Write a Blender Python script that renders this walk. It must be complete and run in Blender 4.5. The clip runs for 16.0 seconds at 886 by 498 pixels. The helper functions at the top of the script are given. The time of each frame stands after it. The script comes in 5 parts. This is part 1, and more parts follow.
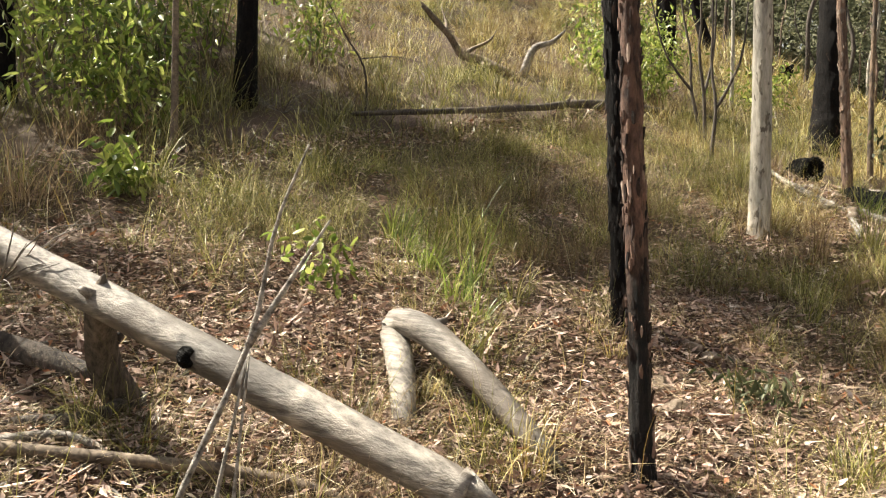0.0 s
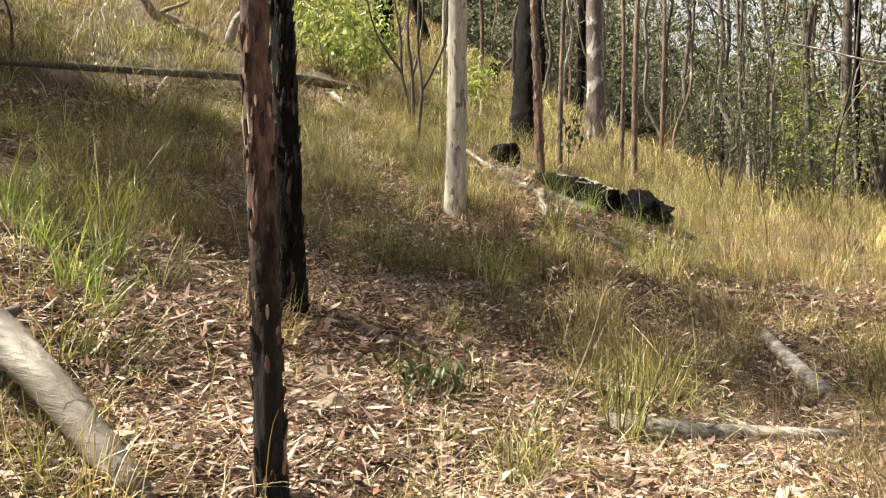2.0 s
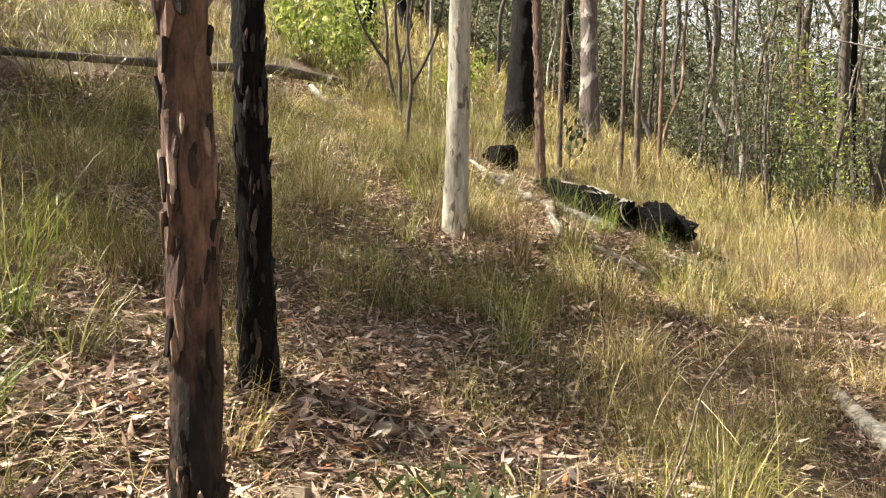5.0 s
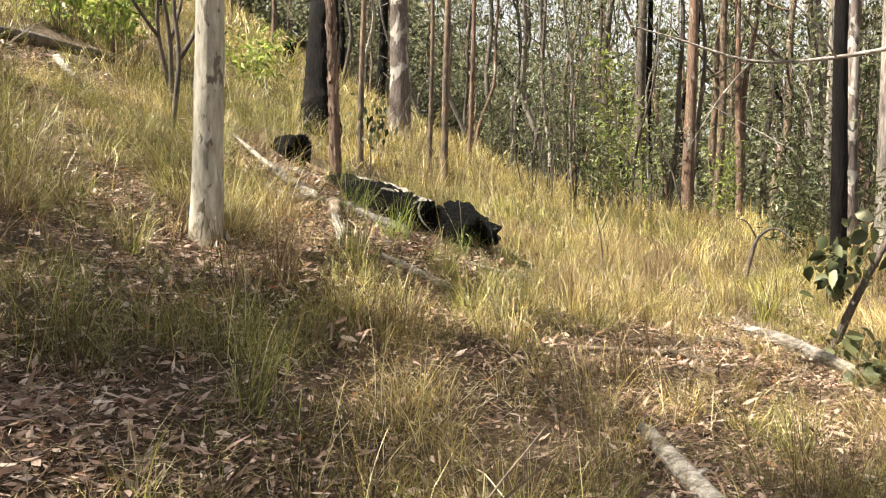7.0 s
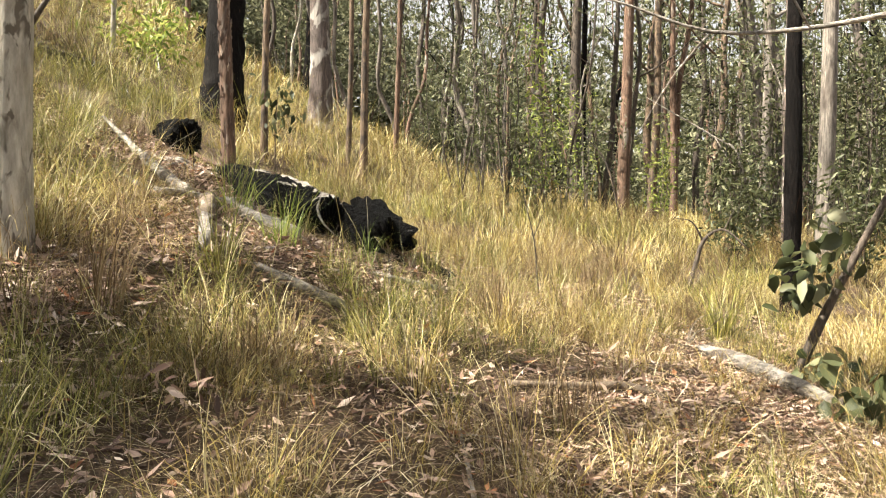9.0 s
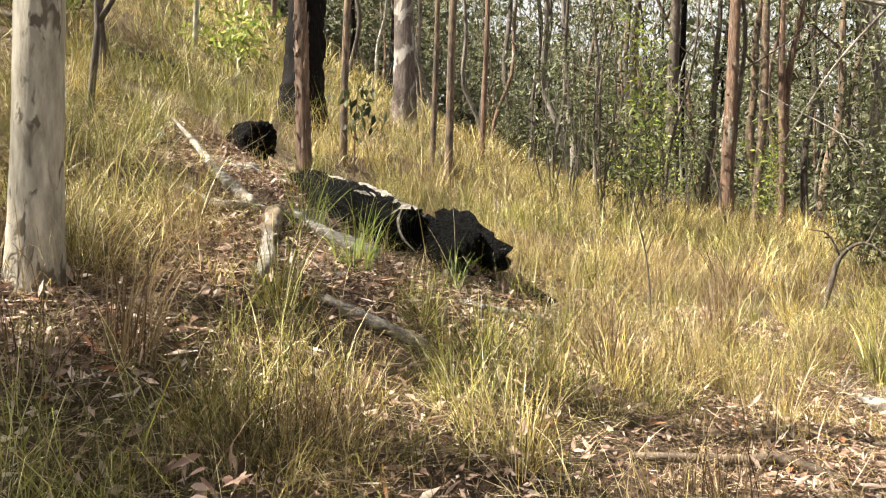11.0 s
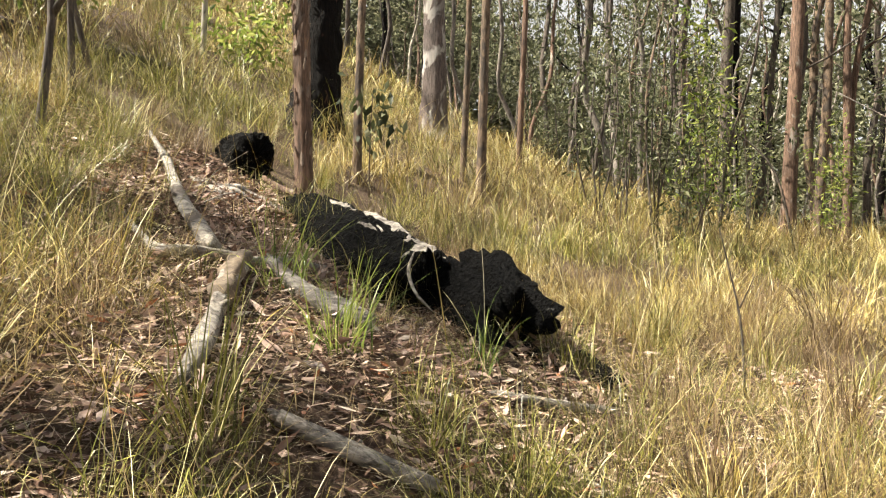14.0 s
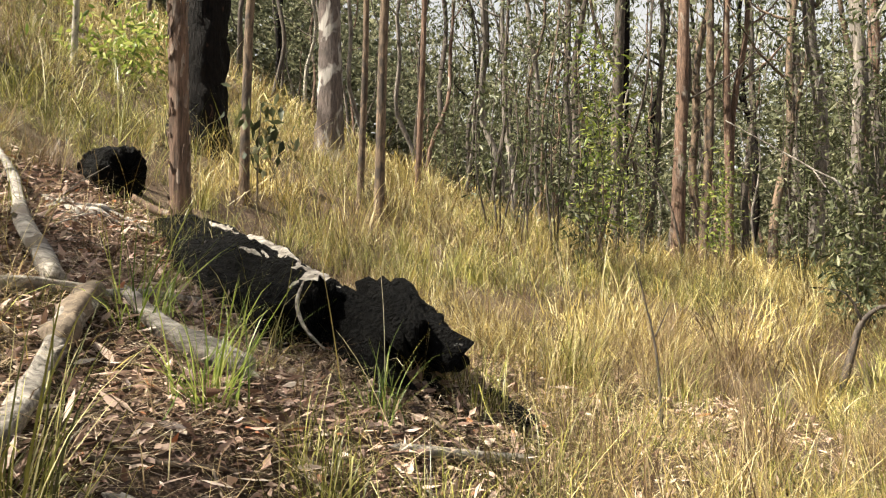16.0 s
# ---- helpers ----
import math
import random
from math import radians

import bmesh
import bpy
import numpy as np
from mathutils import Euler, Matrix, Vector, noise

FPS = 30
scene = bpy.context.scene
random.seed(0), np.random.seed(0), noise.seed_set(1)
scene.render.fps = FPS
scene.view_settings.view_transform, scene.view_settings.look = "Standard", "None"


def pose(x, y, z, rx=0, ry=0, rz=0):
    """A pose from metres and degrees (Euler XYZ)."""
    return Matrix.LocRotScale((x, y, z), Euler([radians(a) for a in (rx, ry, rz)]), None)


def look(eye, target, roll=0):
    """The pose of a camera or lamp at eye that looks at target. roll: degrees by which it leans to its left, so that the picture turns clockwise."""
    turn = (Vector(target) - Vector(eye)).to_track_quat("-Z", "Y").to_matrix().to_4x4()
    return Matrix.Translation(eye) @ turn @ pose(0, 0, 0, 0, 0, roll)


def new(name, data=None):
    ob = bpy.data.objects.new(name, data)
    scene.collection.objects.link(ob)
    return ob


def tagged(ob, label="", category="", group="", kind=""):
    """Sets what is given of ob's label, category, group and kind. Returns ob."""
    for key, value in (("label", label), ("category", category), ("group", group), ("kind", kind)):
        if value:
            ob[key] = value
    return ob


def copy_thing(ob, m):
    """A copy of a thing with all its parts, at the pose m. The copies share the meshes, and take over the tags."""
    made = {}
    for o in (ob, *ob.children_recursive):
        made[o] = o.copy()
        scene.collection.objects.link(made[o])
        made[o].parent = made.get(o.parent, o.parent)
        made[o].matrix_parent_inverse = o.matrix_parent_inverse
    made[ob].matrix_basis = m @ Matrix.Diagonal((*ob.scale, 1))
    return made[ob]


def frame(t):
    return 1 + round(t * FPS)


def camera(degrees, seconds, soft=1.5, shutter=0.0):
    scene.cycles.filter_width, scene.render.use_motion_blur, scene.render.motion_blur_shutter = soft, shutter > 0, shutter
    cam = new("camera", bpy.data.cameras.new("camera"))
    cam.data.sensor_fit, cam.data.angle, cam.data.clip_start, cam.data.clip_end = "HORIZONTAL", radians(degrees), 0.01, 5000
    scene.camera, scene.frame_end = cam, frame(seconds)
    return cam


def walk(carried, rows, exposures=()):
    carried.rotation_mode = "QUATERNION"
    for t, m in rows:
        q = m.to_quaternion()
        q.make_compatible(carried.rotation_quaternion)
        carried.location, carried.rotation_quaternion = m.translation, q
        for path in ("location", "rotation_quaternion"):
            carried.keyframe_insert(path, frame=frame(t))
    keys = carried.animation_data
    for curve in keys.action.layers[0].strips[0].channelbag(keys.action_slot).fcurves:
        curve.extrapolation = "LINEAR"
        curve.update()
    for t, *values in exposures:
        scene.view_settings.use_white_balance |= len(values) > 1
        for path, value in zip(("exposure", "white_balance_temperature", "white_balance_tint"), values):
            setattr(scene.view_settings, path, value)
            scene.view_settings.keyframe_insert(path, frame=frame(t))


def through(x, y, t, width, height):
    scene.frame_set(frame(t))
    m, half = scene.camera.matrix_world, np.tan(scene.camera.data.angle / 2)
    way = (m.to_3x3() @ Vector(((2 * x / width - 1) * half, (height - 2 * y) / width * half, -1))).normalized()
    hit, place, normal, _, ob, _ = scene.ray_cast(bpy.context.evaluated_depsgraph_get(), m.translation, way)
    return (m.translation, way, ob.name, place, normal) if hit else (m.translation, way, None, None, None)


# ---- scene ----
cam = camera(62.8, 16.0, soft=1.15)
PATH = [
    (0, (1.296, 0.037, 0.556), (-0.112, 1.456, 0.576), 0.9),
    (0.5, (1.42, 0.223, 0.47), (0.313, 1.888, 0.51), 0.3),
    (1, (1.364, 0.489, 0.397), (0.46, 2.273, 0.424), 0.1),
    (1.5, (1.202, 0.825, 0.41), (0.371, 2.644, 0.421), 0.2),
    (2, (1.206, 0.976, 0.444), (0.39, 2.802, 0.448), 0.3),
    (2.5, (1.123, 1.098, 0.429), (0.314, 2.927, 0.429), 0.3),
    (3, (0.877, 1.221, 0.524), (0.075, 3.053, 0.52), 0.4),
    (3.2, (0.831, 1.255, 0.557), (0.029, 3.087, 0.553), 0.4),
    (5.3, (0.553, 2.187, 0.795), (-0.18, 4.048, 0.77), 1.1),
    (5.5, (0.558, 2.374, 0.827), (-0.149, 4.244, 0.798), 1.0),
    (6, (0.633, 2.664, 0.847), (0.023, 4.569, 0.815), 0.9),
    (6.5, (0.629, 2.956, 0.845), (0.231, 4.916, 0.82), 0.7),
    (7, (0.62, 3.171, 0.861), (0.328, 5.15, 0.835), 0.6),
    (7.5, (0.671, 3.505, 0.832), (0.419, 5.489, 0.806), 0.6),
    (8, (0.74, 3.814, 0.876), (0.556, 5.805, 0.846), 0.5),
    (8.2, (0.769, 3.936, 0.872), (0.649, 5.932, 0.846), 0.5),
    (10.3, (0.587, 4.992, 1.012), (0.457, 6.987, 0.975), 1.0),
    (10.5, (0.585, 5.061, 1.02), (0.392, 7.051, 0.983), 0.9),
    (11, (0.544, 5.226, 1.075), (0.201, 7.196, 1.035), 1.0),
    (11.5, (0.492, 5.469, 1.073), (0.065, 7.422, 1.043), 1.4),
    (12, (0.396, 5.745, 1.146), (-0.029, 7.699, 1.104), 1.3),
    (12.5, (0.383, 5.993, 1.157), (-0.049, 7.945, 1.119), 1.3),
    (13, (0.371, 6.227, 1.206), (-0.086, 8.174, 1.16), 1.2),
    (13.5, (0.366, 6.459, 1.267), (-0.117, 8.399, 1.221), 1.2),
    (14, (0.353, 6.589, 1.34), (-0.085, 8.54, 1.312), 1.2),
    (14.5, (0.336, 6.576, 1.379), (0.038, 8.554, 1.404), 1.1),
    (15, (0.299, 6.575, 1.368), (0.084, 8.563, 1.412), 1.0),
    (15.5, (0.293, 6.725, 1.343), (0.11, 8.716, 1.389), 1.0),
    (16, (0.27, 7.036, 1.358), (0.108, 9.029, 1.4), 0.9),
]
walk(cam, [(t, look(eye, target, roll)) for t, eye, target, roll in PATH],
     exposures=[(0, 1.92), (3, 2.05), (6.5, 2.2), (11.5, 2.15), (13.5, 2.05), (16, 1.92)])

# ---- sky and sun ----
SUN_AZ, SUN_EL = radians(-108), radians(53)      # azimuth from +y towards +x
world = bpy.data.worlds.new("sky")
scene.world = world
world.use_nodes = True
wn = world.node_tree.nodes
sky = wn.new("ShaderNodeTexSky")
sky.sky_type = "NISHITA"
sky.sun_disc = False
sky.sun_elevation, sky.sun_rotation = SUN_EL, SUN_AZ
sky.air_density, sky.dust_density, sky.ozone_density = 1.0, 1.5, 0.6
wn["Background"].inputs["Strength"].default_value = 0.05
haze = wn.new("ShaderNodeHueSaturation")        # a thin white haze
haze.inputs["Saturation"].default_value = 0.30
world.node_tree.links.new(sky.outputs[0], haze.inputs["Color"])
world.node_tree.links.new(haze.outputs[0], wn["Background"].inputs["Color"])
sun_data = bpy.data.lights.new("sun", "SUN")
sun_data.energy, sun_data.angle, sun_data.color = 5.0, radians(0.6), (1.0, 0.92, 0.77)
sun = new("sun", sun_data)
sun_way = Vector((math.sin(SUN_AZ) * math.cos(SUN_EL), math.cos(SUN_AZ) * math.cos(SUN_EL), math.sin(SUN_EL)))
sun.matrix_world = look(sun_way * 60, (0, 0, 0))


# ---- materials ----
def material(name, rough=0.8):
    m = bpy.data.materials.new(name)
    m.use_nodes = True
    b = m.node_tree.nodes["Principled BSDF"]
    b.inputs["Roughness"].default_value = rough
    b.inputs["Specular IOR Level"].default_value = 0.3
    return m, m.node_tree.nodes, m.node_tree.links, b


def ramp(nodes, stops):
    r = nodes.new("ShaderNodeValToRGB")
    els = r.color_ramp.elements
    while len(els) < len(stops):
        els.new(0.5)
    for e, (p, c) in zip(els, stops):
        e.position, e.color = p, (*c, 1)
    return r


def noise_tex(nodes, links, scale, detail=4, rough=0.6, stretch=None, distort=0.0):
    co = nodes.new("ShaderNodeTexCoord")
    t = nodes.new("ShaderNodeTexNoise")
    t.inputs["Scale"].default_value, t.inputs["Detail"].default_value = scale, detail
    t.inputs["Roughness"].default_value, t.inputs["Distortion"].default_value = rough, distort
    if stretch:
        mp = nodes.new("ShaderNodeMapping")
        mp.inputs["Scale"].default_value = stretch
        links.new(co.outputs["Object"], mp.inputs[0])
        links.new(mp.outputs[0], t.inputs[0])
    else:
        links.new(co.outputs["Object"], t.inputs[0])
    return t


def mixed(nodes, links, a, b, fac):
    mx = nodes.new("ShaderNodeMix")
    mx.data_type = "RGBA"
    links.new(fac, mx.inputs[0])
    for s, sock in ((a, mx.inputs[6]), (b, mx.inputs[7])):
        if isinstance(s, tuple):
            sock.default_value = (*s, 1)
        else:
            links.new(s, sock)
    return mx.outputs[2]


def bumped(nodes, links, b, height, strength, dist):
    bp = nodes.new("ShaderNodeBump")
    bp.inputs["Strength"].default_value, bp.inputs["Distance"].default_value = strength, dist
    links.new(height, bp.inputs["Height"])
    links.new(bp.outputs[0], b.inputs["Normal"])


def bark(name, fine, patch, patch_at=(0.5, 0.62), grain=(14, 14, 2.2), patch_scale=3.0, depth=0.012, rough=0.85, patch_stretch=(1, 1, 0.5), charred=None, gloss=0.3):
    """Bark: vertical grain in two colours, and larger patches of a third."""
    m, n, l, b = material(name, rough)
    g = noise_tex(n, l, 3.0, 6, 0.7, grain)
    fine_r = ramp(n, [(0.36, fine[0]), (0.62, fine[1])])
    l.new(g.outputs[0], fine_r.inputs[0])
    p = noise_tex(n, l, patch_scale, 3, 0.6, patch_stretch, 0.6)
    pr = ramp(n, [(patch_at[0], (0, 0, 0)), (patch_at[1], (1, 1, 1))])
    l.new(p.outputs[0], pr.inputs[0])
    col = mixed(n, l, fine_r.outputs[0], patch, pr.outputs[0])
    drift = noise_tex(n, l, 1.0, 4, 0.7, (2.5, 2.5, 0.55), 0.8)
    dr = ramp(n, [(0.34, (0.42, 0.42, 0.42)), (0.66, (1.18, 1.15, 1.10))])
    l.new(drift.outputs[0], dr.inputs[0])
    mul = n.new("ShaderNodeMix")
    mul.data_type, mul.blend_type = "RGBA", "MULTIPLY"
    mul.inputs[0].default_value = 0.85
    l.new(col, mul.inputs[6])
    l.new(dr.outputs[0], mul.inputs[7])
    col = mul.outputs[2]
    if charred:
        # fire has blackened the foot, up to an uneven line
        co = n.new("ShaderNodeTexCoord")
        sp = n.new("ShaderNodeSeparateXYZ")
        l.new(co.outputs["Object"], sp.inputs[0])
        up = noise_tex(n, l, 1.0, 5, 0.65, (9, 9, 1.3))
        ad = n.new("ShaderNodeMath")
        ad.operation = "MULTIPLY_ADD"
        ad.inputs[1].default_value = 2.6
        l.new(up.outputs[0], ad.inputs[0])
        l.new(sp.outputs["Z"], ad.inputs[2])
        cr = ramp(n, [(0.0, (1, 1, 1)), (1.0, (0, 0, 0))])
        mr = n.new("ShaderNodeMapRange")
        mr.inputs[1].default_value, mr.inputs[2].default_value = charred
        l.new(ad.outputs[0], mr.inputs[0])
        l.new(mr.outputs[0], cr.inputs[0])
        dk = ramp(n, [(0.35, (0.004, 0.0038, 0.0036)), (0.75, (0.024, 0.019, 0.017))])
        l.new(g.outputs[0], dk.inputs[0])
        col = mixed(n, l, col, dk.outputs[0], cr.outputs[0])
    l.new(col, b.inputs["Base Color"])
    b.inputs["Specular IOR Level"].default_value = gloss
    bumped(n, l, b, g.outputs[0], 1.0, depth)
    return m


M_WHITE = bark("pale_gum_bark", ((0.27, 0.245, 0.20), (0.50, 0.465, 0.40)), (0.13, 0.11, 0.085), (0.56, 0.62), (7, 7, 1.6), 13.0, 0.008, 0.75, (1, 1, 0.32))
M_CHAR = bark("charred_bark", ((0.002, 0.002, 0.002), (0.012, 0.009, 0.008)), (0.075, 0.042, 0.028), (0.64, 0.71), (12, 12, 3.0), 7.0, 0.04, gloss=0.12)
M_BROWN = bark("brown_flaky_bark", ((0.05, 0.029, 0.022), (0.24, 0.135, 0.098)), (0.40, 0.29, 0.23), (0.62, 0.70), (10, 10, 3.5), 11.0, 0.03, charred=(1.9, 2.6))
M_RED = bark("reddish_brown_bark", ((0.065, 0.042, 0.031), (0.24, 0.152, 0.108)), (0.31, 0.27, 0.23), (0.58, 0.66), (12, 12, 1.6), 4.0, 0.02)
M_TAN = bark("tan_bark", ((0.08, 0.056, 0.039), (0.27, 0.195, 0.135)), (0.07, 0.055, 0.045), (0.48, 0.58), (14, 14, 2.4), 6.0, 0.015)
M_GREY = bark("grey_bark", ((0.10, 0.088, 0.077), (0.33, 0.295, 0.26)), (0.09, 0.075, 0.065), (0.50, 0.64), (12, 12, 1.3), 2.2, 0.012)
M_DARK = bark("dark_bark", ((0.035, 0.030, 0.026), (0.14, 0.115, 0.095)), (0.22, 0.17, 0.125), (0.60, 0.72), (12, 12, 1.8), 2.5, 0.016)
M_DEAD = bark("bleached_dead_wood", ((0.10, 0.088, 0.076), (0.45, 0.415, 0.37)), (0.15, 0.125, 0.105), (0.55, 0.62), (3.0, 12, 12), 5.0, 0.022, 0.75, (0.4, 1, 1))
M_LOG = bark("smooth_bleached_log", ((0.10, 0.089, 0.078), (0.34, 0.31, 0.275)), (0.13, 0.11, 0.092), (0.55, 0.63), (0.8, 9, 12), 2.6, 0.010, 0.7, (0.35, 1, 1))
M_PATCHY = bark("patchy_shedding_bark", ((0.07, 0.055, 0.05), (0.20, 0.16, 0.145)), (0.46, 0.43, 0.40), (0.53, 0.58), (12, 12, 1.6), 2.6, 0.02)
M_TWIG = bark("grey_brown_twig", ((0.10, 0.075, 0.055), (0.24, 0.19, 0.14)), (0.06, 0.045, 0.035), (0.55, 0.68), (10, 10, 10), 6.0, 0.003)


def burnt():
    m, n, l, b = material("burnt_wood", 0.6)
    b.inputs["Specular IOR Level"].default_value = 0.06
    g = noise_tex(n, l, 14, 8, 0.75, (0.6, 1, 1), 0.8)
    r = ramp(n, [(0.35, (0.0015, 0.0015, 0.0015)), (0.70, (0.007, 0.0067, 0.0064))])
    l.new(g.outputs[0], r.inputs[0])
    p = noise_tex(n, l, 16.0, 7, 0.7, (0.5, 1, 1))
    pr = ramp(n, [(0.66, (0, 0, 0)), (0.70, (1, 1, 1))])
    l.new(p.outputs[0], pr.inputs[0])
    l.new(mixed(n, l, r.outputs[0], (0.20, 0.19, 0.18), pr.outputs[0]), b.inputs["Base Color"])
    v = n.new("ShaderNodeTexVoronoi")
    v.inputs["Scale"].default_value = 50
    l.new(n["Texture Coordinate"].outputs["Object"], v.inputs[0])
    ad = n.new("ShaderNodeMath")
    ad.operation = "MULTIPLY_ADD"
    ad.inputs[1].default_value = 2.5
    l.new(g.outputs[0], ad.inputs[0])
    l.new(v.outputs["Distance"], ad.inputs[2])
    bumped(n, l, b, ad.outputs[0], 1.0, 0.05)
    return m


M_BURNT = burnt()


def leafy(name, stops, through=0.35, rough=0.55, drift=(0.45, 0.78, 1.0)):
    """A thin leaf or blade: each one its own shade, light passing through it."""
    m, n, l, b = material(name, rough)
    geo = n.new("ShaderNodeNewGeometry")
    r = ramp(n, stops)
    l.new(geo.outputs["Random Per Island"], r.inputs[0])
    big = noise_tex(n, l, drift[0], 3)
    br = ramp(n, [(0.36, (drift[1], drift[1] * 0.95, drift[1] * 0.92)), (0.64, (drift[2],) * 3)])
    l.new(big.outputs[0], br.inputs[0])
    mul = n.new("ShaderNodeMix")
    mul.data_type, mul.blend_type = "RGBA", "MULTIPLY"
    mul.inputs[0].default_value = 1.0
    l.new(r.outputs[0], mul.inputs[6])
    l.new(br.outputs[0], mul.inputs[7])
    l.new(mul.outputs[2], b.inputs["Base Color"])
    tr = n.new("ShaderNodeBsdfTranslucent")
    l.new(mul.outputs[2], tr.inputs[0])
    mix = n.new("ShaderNodeMixShader")
    mix.inputs[0].default_value = through
    l.new(b.outputs[0], mix.inputs[1])
    l.new(tr.outputs[0], mix.inputs[2])
    l.new(mix.outputs[0], n["Material Output"].inputs[0])
    return m


M_STRAW = leafy("dry_straw_grass", [(0.0, (0.09, 0.055, 0.022)), (0.3, (0.35, 0.255, 0.075)), (0.7, (0.62, 0.505, 0.17)), (1.0, (0.93, 0.86, 0.56))], 0.24, 0.42, drift=(1.9, 0.42, 1.05))
M_GREEN = leafy("olive_green_grass", [(0.0, (0.055, 0.055, 0.015)), (0.4, (0.20, 0.205, 0.045)), (0.75, (0.41, 0.385, 0.095)), (1.0, (0.80, 0.73, 0.40))], 0.24, 0.42, drift=(1.9, 0.42, 1.05))
M_THATCH = leafy("matted_dead_grass", [(0.0, (0.12, 0.08, 0.045)), (0.4, (0.36, 0.26, 0.15)), (0.8, (0.62, 0.49, 0.30)), (1.0, (0.86, 0.76, 0.58))], 0.15, 0.5, drift=(1.9, 0.42, 1.05))
M_RUST = leafy("rusty_brown_grass", [(0.0, (0.085, 0.052, 0.03)), (0.5, (0.24, 0.165, 0.085)), (1.0, (0.50, 0.39, 0.23))], 0.35, 0.5, drift=(1.9, 0.42, 1.05))
M_LITTER = leafy("fallen_leaf", [(0.0, (0.045, 0.028, 0.02)), (0.30, (0.16, 0.095, 0.07)), (0.55, (0.36, 0.245, 0.19)), (0.85, (0.60, 0.46, 0.38)), (0.965, (0.78, 0.68, 0.58)), (0.97, (0.34, 0.13, 0.06)), (1.0, (0.42, 0.20, 0.10))], 0.1)
M_GUM = leafy("gum_leaf", [(0.0, (0.026, 0.036, 0.014)), (0.5, (0.085, 0.10, 0.042)), (0.85, (0.16, 0.175, 0.085)), (1.0, (0.34, 0.35, 0.22))], 0.33, 0.5)
M_FRESH = leafy("fresh_green_leaf", [(0.0, (0.07, 0.115, 0.022)), (0.5, (0.21, 0.28, 0.05)), (1.0, (0.48, 0.52, 0.15))], 0.4, 0.4)


def soil():
    m, n, l, b = material("leaf_strewn_soil", 0.95)
    a = noise_tex(n, l, 38, 5, 0.7)
    r = ramp(n, [(0.25, (0.022, 0.014, 0.010)), (0.5, (0.075, 0.047, 0.032)), (0.72, (0.22, 0.15, 0.105))])
    l.new(a.outputs[0], r.inputs[0])
    p = noise_tex(n, l, 0.9, 4, 0.6)
    pr = ramp(n, [(0.40, (0, 0, 0)), (0.62, (1, 1, 1))])
    l.new(p.outputs[0], pr.inputs[0])
    r2 = ramp(n, [(0.3, (0.028, 0.020, 0.011)), (0.7, (0.13, 0.092, 0.047))])
    f = noise_tex(n, l, 60, 4, 0.7)
    l.new(f.outputs[0], r2.inputs[0])
    l.new(mixed(n, l, r.outputs[0], r2.outputs[0], pr.outputs[0]), b.inputs["Base Color"])
    bumped(n, l, b, a.outputs[0], 1.0, 0.03)
    return m


M_SOIL = soil()
M_STONE = bark("brown_stone", ((0.20, 0.155, 0.11), (0.38, 0.31, 0.24)), (0.13, 0.10, 0.07), (0.55, 0.68), (3, 3, 3), 5.0, 0.01)


# ---- the lie of the land: a hillside that falls from the upper left to a shallow gully ----
def height(x, y):
    X, Y = 14 * np.tanh(x / 14), 22 * np.tanh(y / 22)
    z = -0.916 - 0.187 * X + 0.094 * Y + 0.0211 * X * X - 0.00935 * X * Y + 0.00565 * Y * Y
    z = z - 0.20 * np.exp(-((x - 0.9) ** 2 + (y - 6.3) ** 2) / 2.5) + 0.22 * np.exp(-((x + 1.2) ** 2 + (y - 9.6) ** 2) / 2.5)
    z = z + 0.55 * np.logaddexp(0, -(np.maximum(x, -36.0) + 13) / 2.5) * 2.5 - 0.004 * np.clip(y - 34, 0, 60) ** 1.4 * (x > -30)
    return z


def rough_height(x, y):
    r = 0.035 * np.sin(2.1 * x + 0.7) * np.sin(1.7 * y + 1.3) + 0.025 * np.sin(4.7 * x - 2.2 * y) + 0.018 * np.sin(3.1 * x + 5.3 * y + 2)
    return height(x, y) + r


def mesh_of(name, verts, faces, mats):
    """A mesh from arrays: faces is a list of arrays of equal-sized faces."""
    me = bpy.data.meshes.new(name)
    verts = np.asarray(verts, np.float32).reshape(-1, 3)
    loops = np.concatenate([np.asarray(f).ravel() for f in faces]).astype(np.int32)
    sizes = np.concatenate([np.full(len(f), np.asarray(f).shape[1]) for f in faces]).astype(np.int32)
    me.vertices.add(len(verts))
    me.vertices.foreach_set("co", verts.ravel())
    me.loops.add(len(loops))
    me.loops.foreach_set("vertex_index", loops)
    me.polygons.add(len(sizes))
    me.polygons.foreach_set("loop_start", np.r_[0, np.cumsum(sizes)[:-1]].astype(np.int32))
    for mt in mats:
        me.materials.append(mt)
    me.update(calc_edges=True)
    return me


def smooth(me):
    me.polygons.foreach_set("use_smooth", np.ones(len(me.polygons), bool))
    return me


def ground_sheet():
    u = np.linspace(-1, 1, 241)
    v = np.linspace(-1, 1, 261)
    gx = np.sinh(u * 6.2) / np.sinh(6.2) * 900 + 9 * u
    gy = 6 + np.sinh(v * 6.0) / np.sinh(6.0) * 900 + 12 * v
    X, Y = np.meshgrid(gx, gy)
    Z = rough_height(X, Y)
    n, k = X.shape
    i = np.arange((n - 1) * k).reshape(n - 1, k)[:, :-1].ravel()
    me = mesh_of("ground", np.stack([X, Y, Z], -1), [np.stack([i, i + 1, i + k + 1, i + k], 1)], [M_SOIL])
    return tagged(new("ground", smooth(me)), "leaf-strewn soil hillside in open forest", "ground", kind="structure")


ground_sheet()


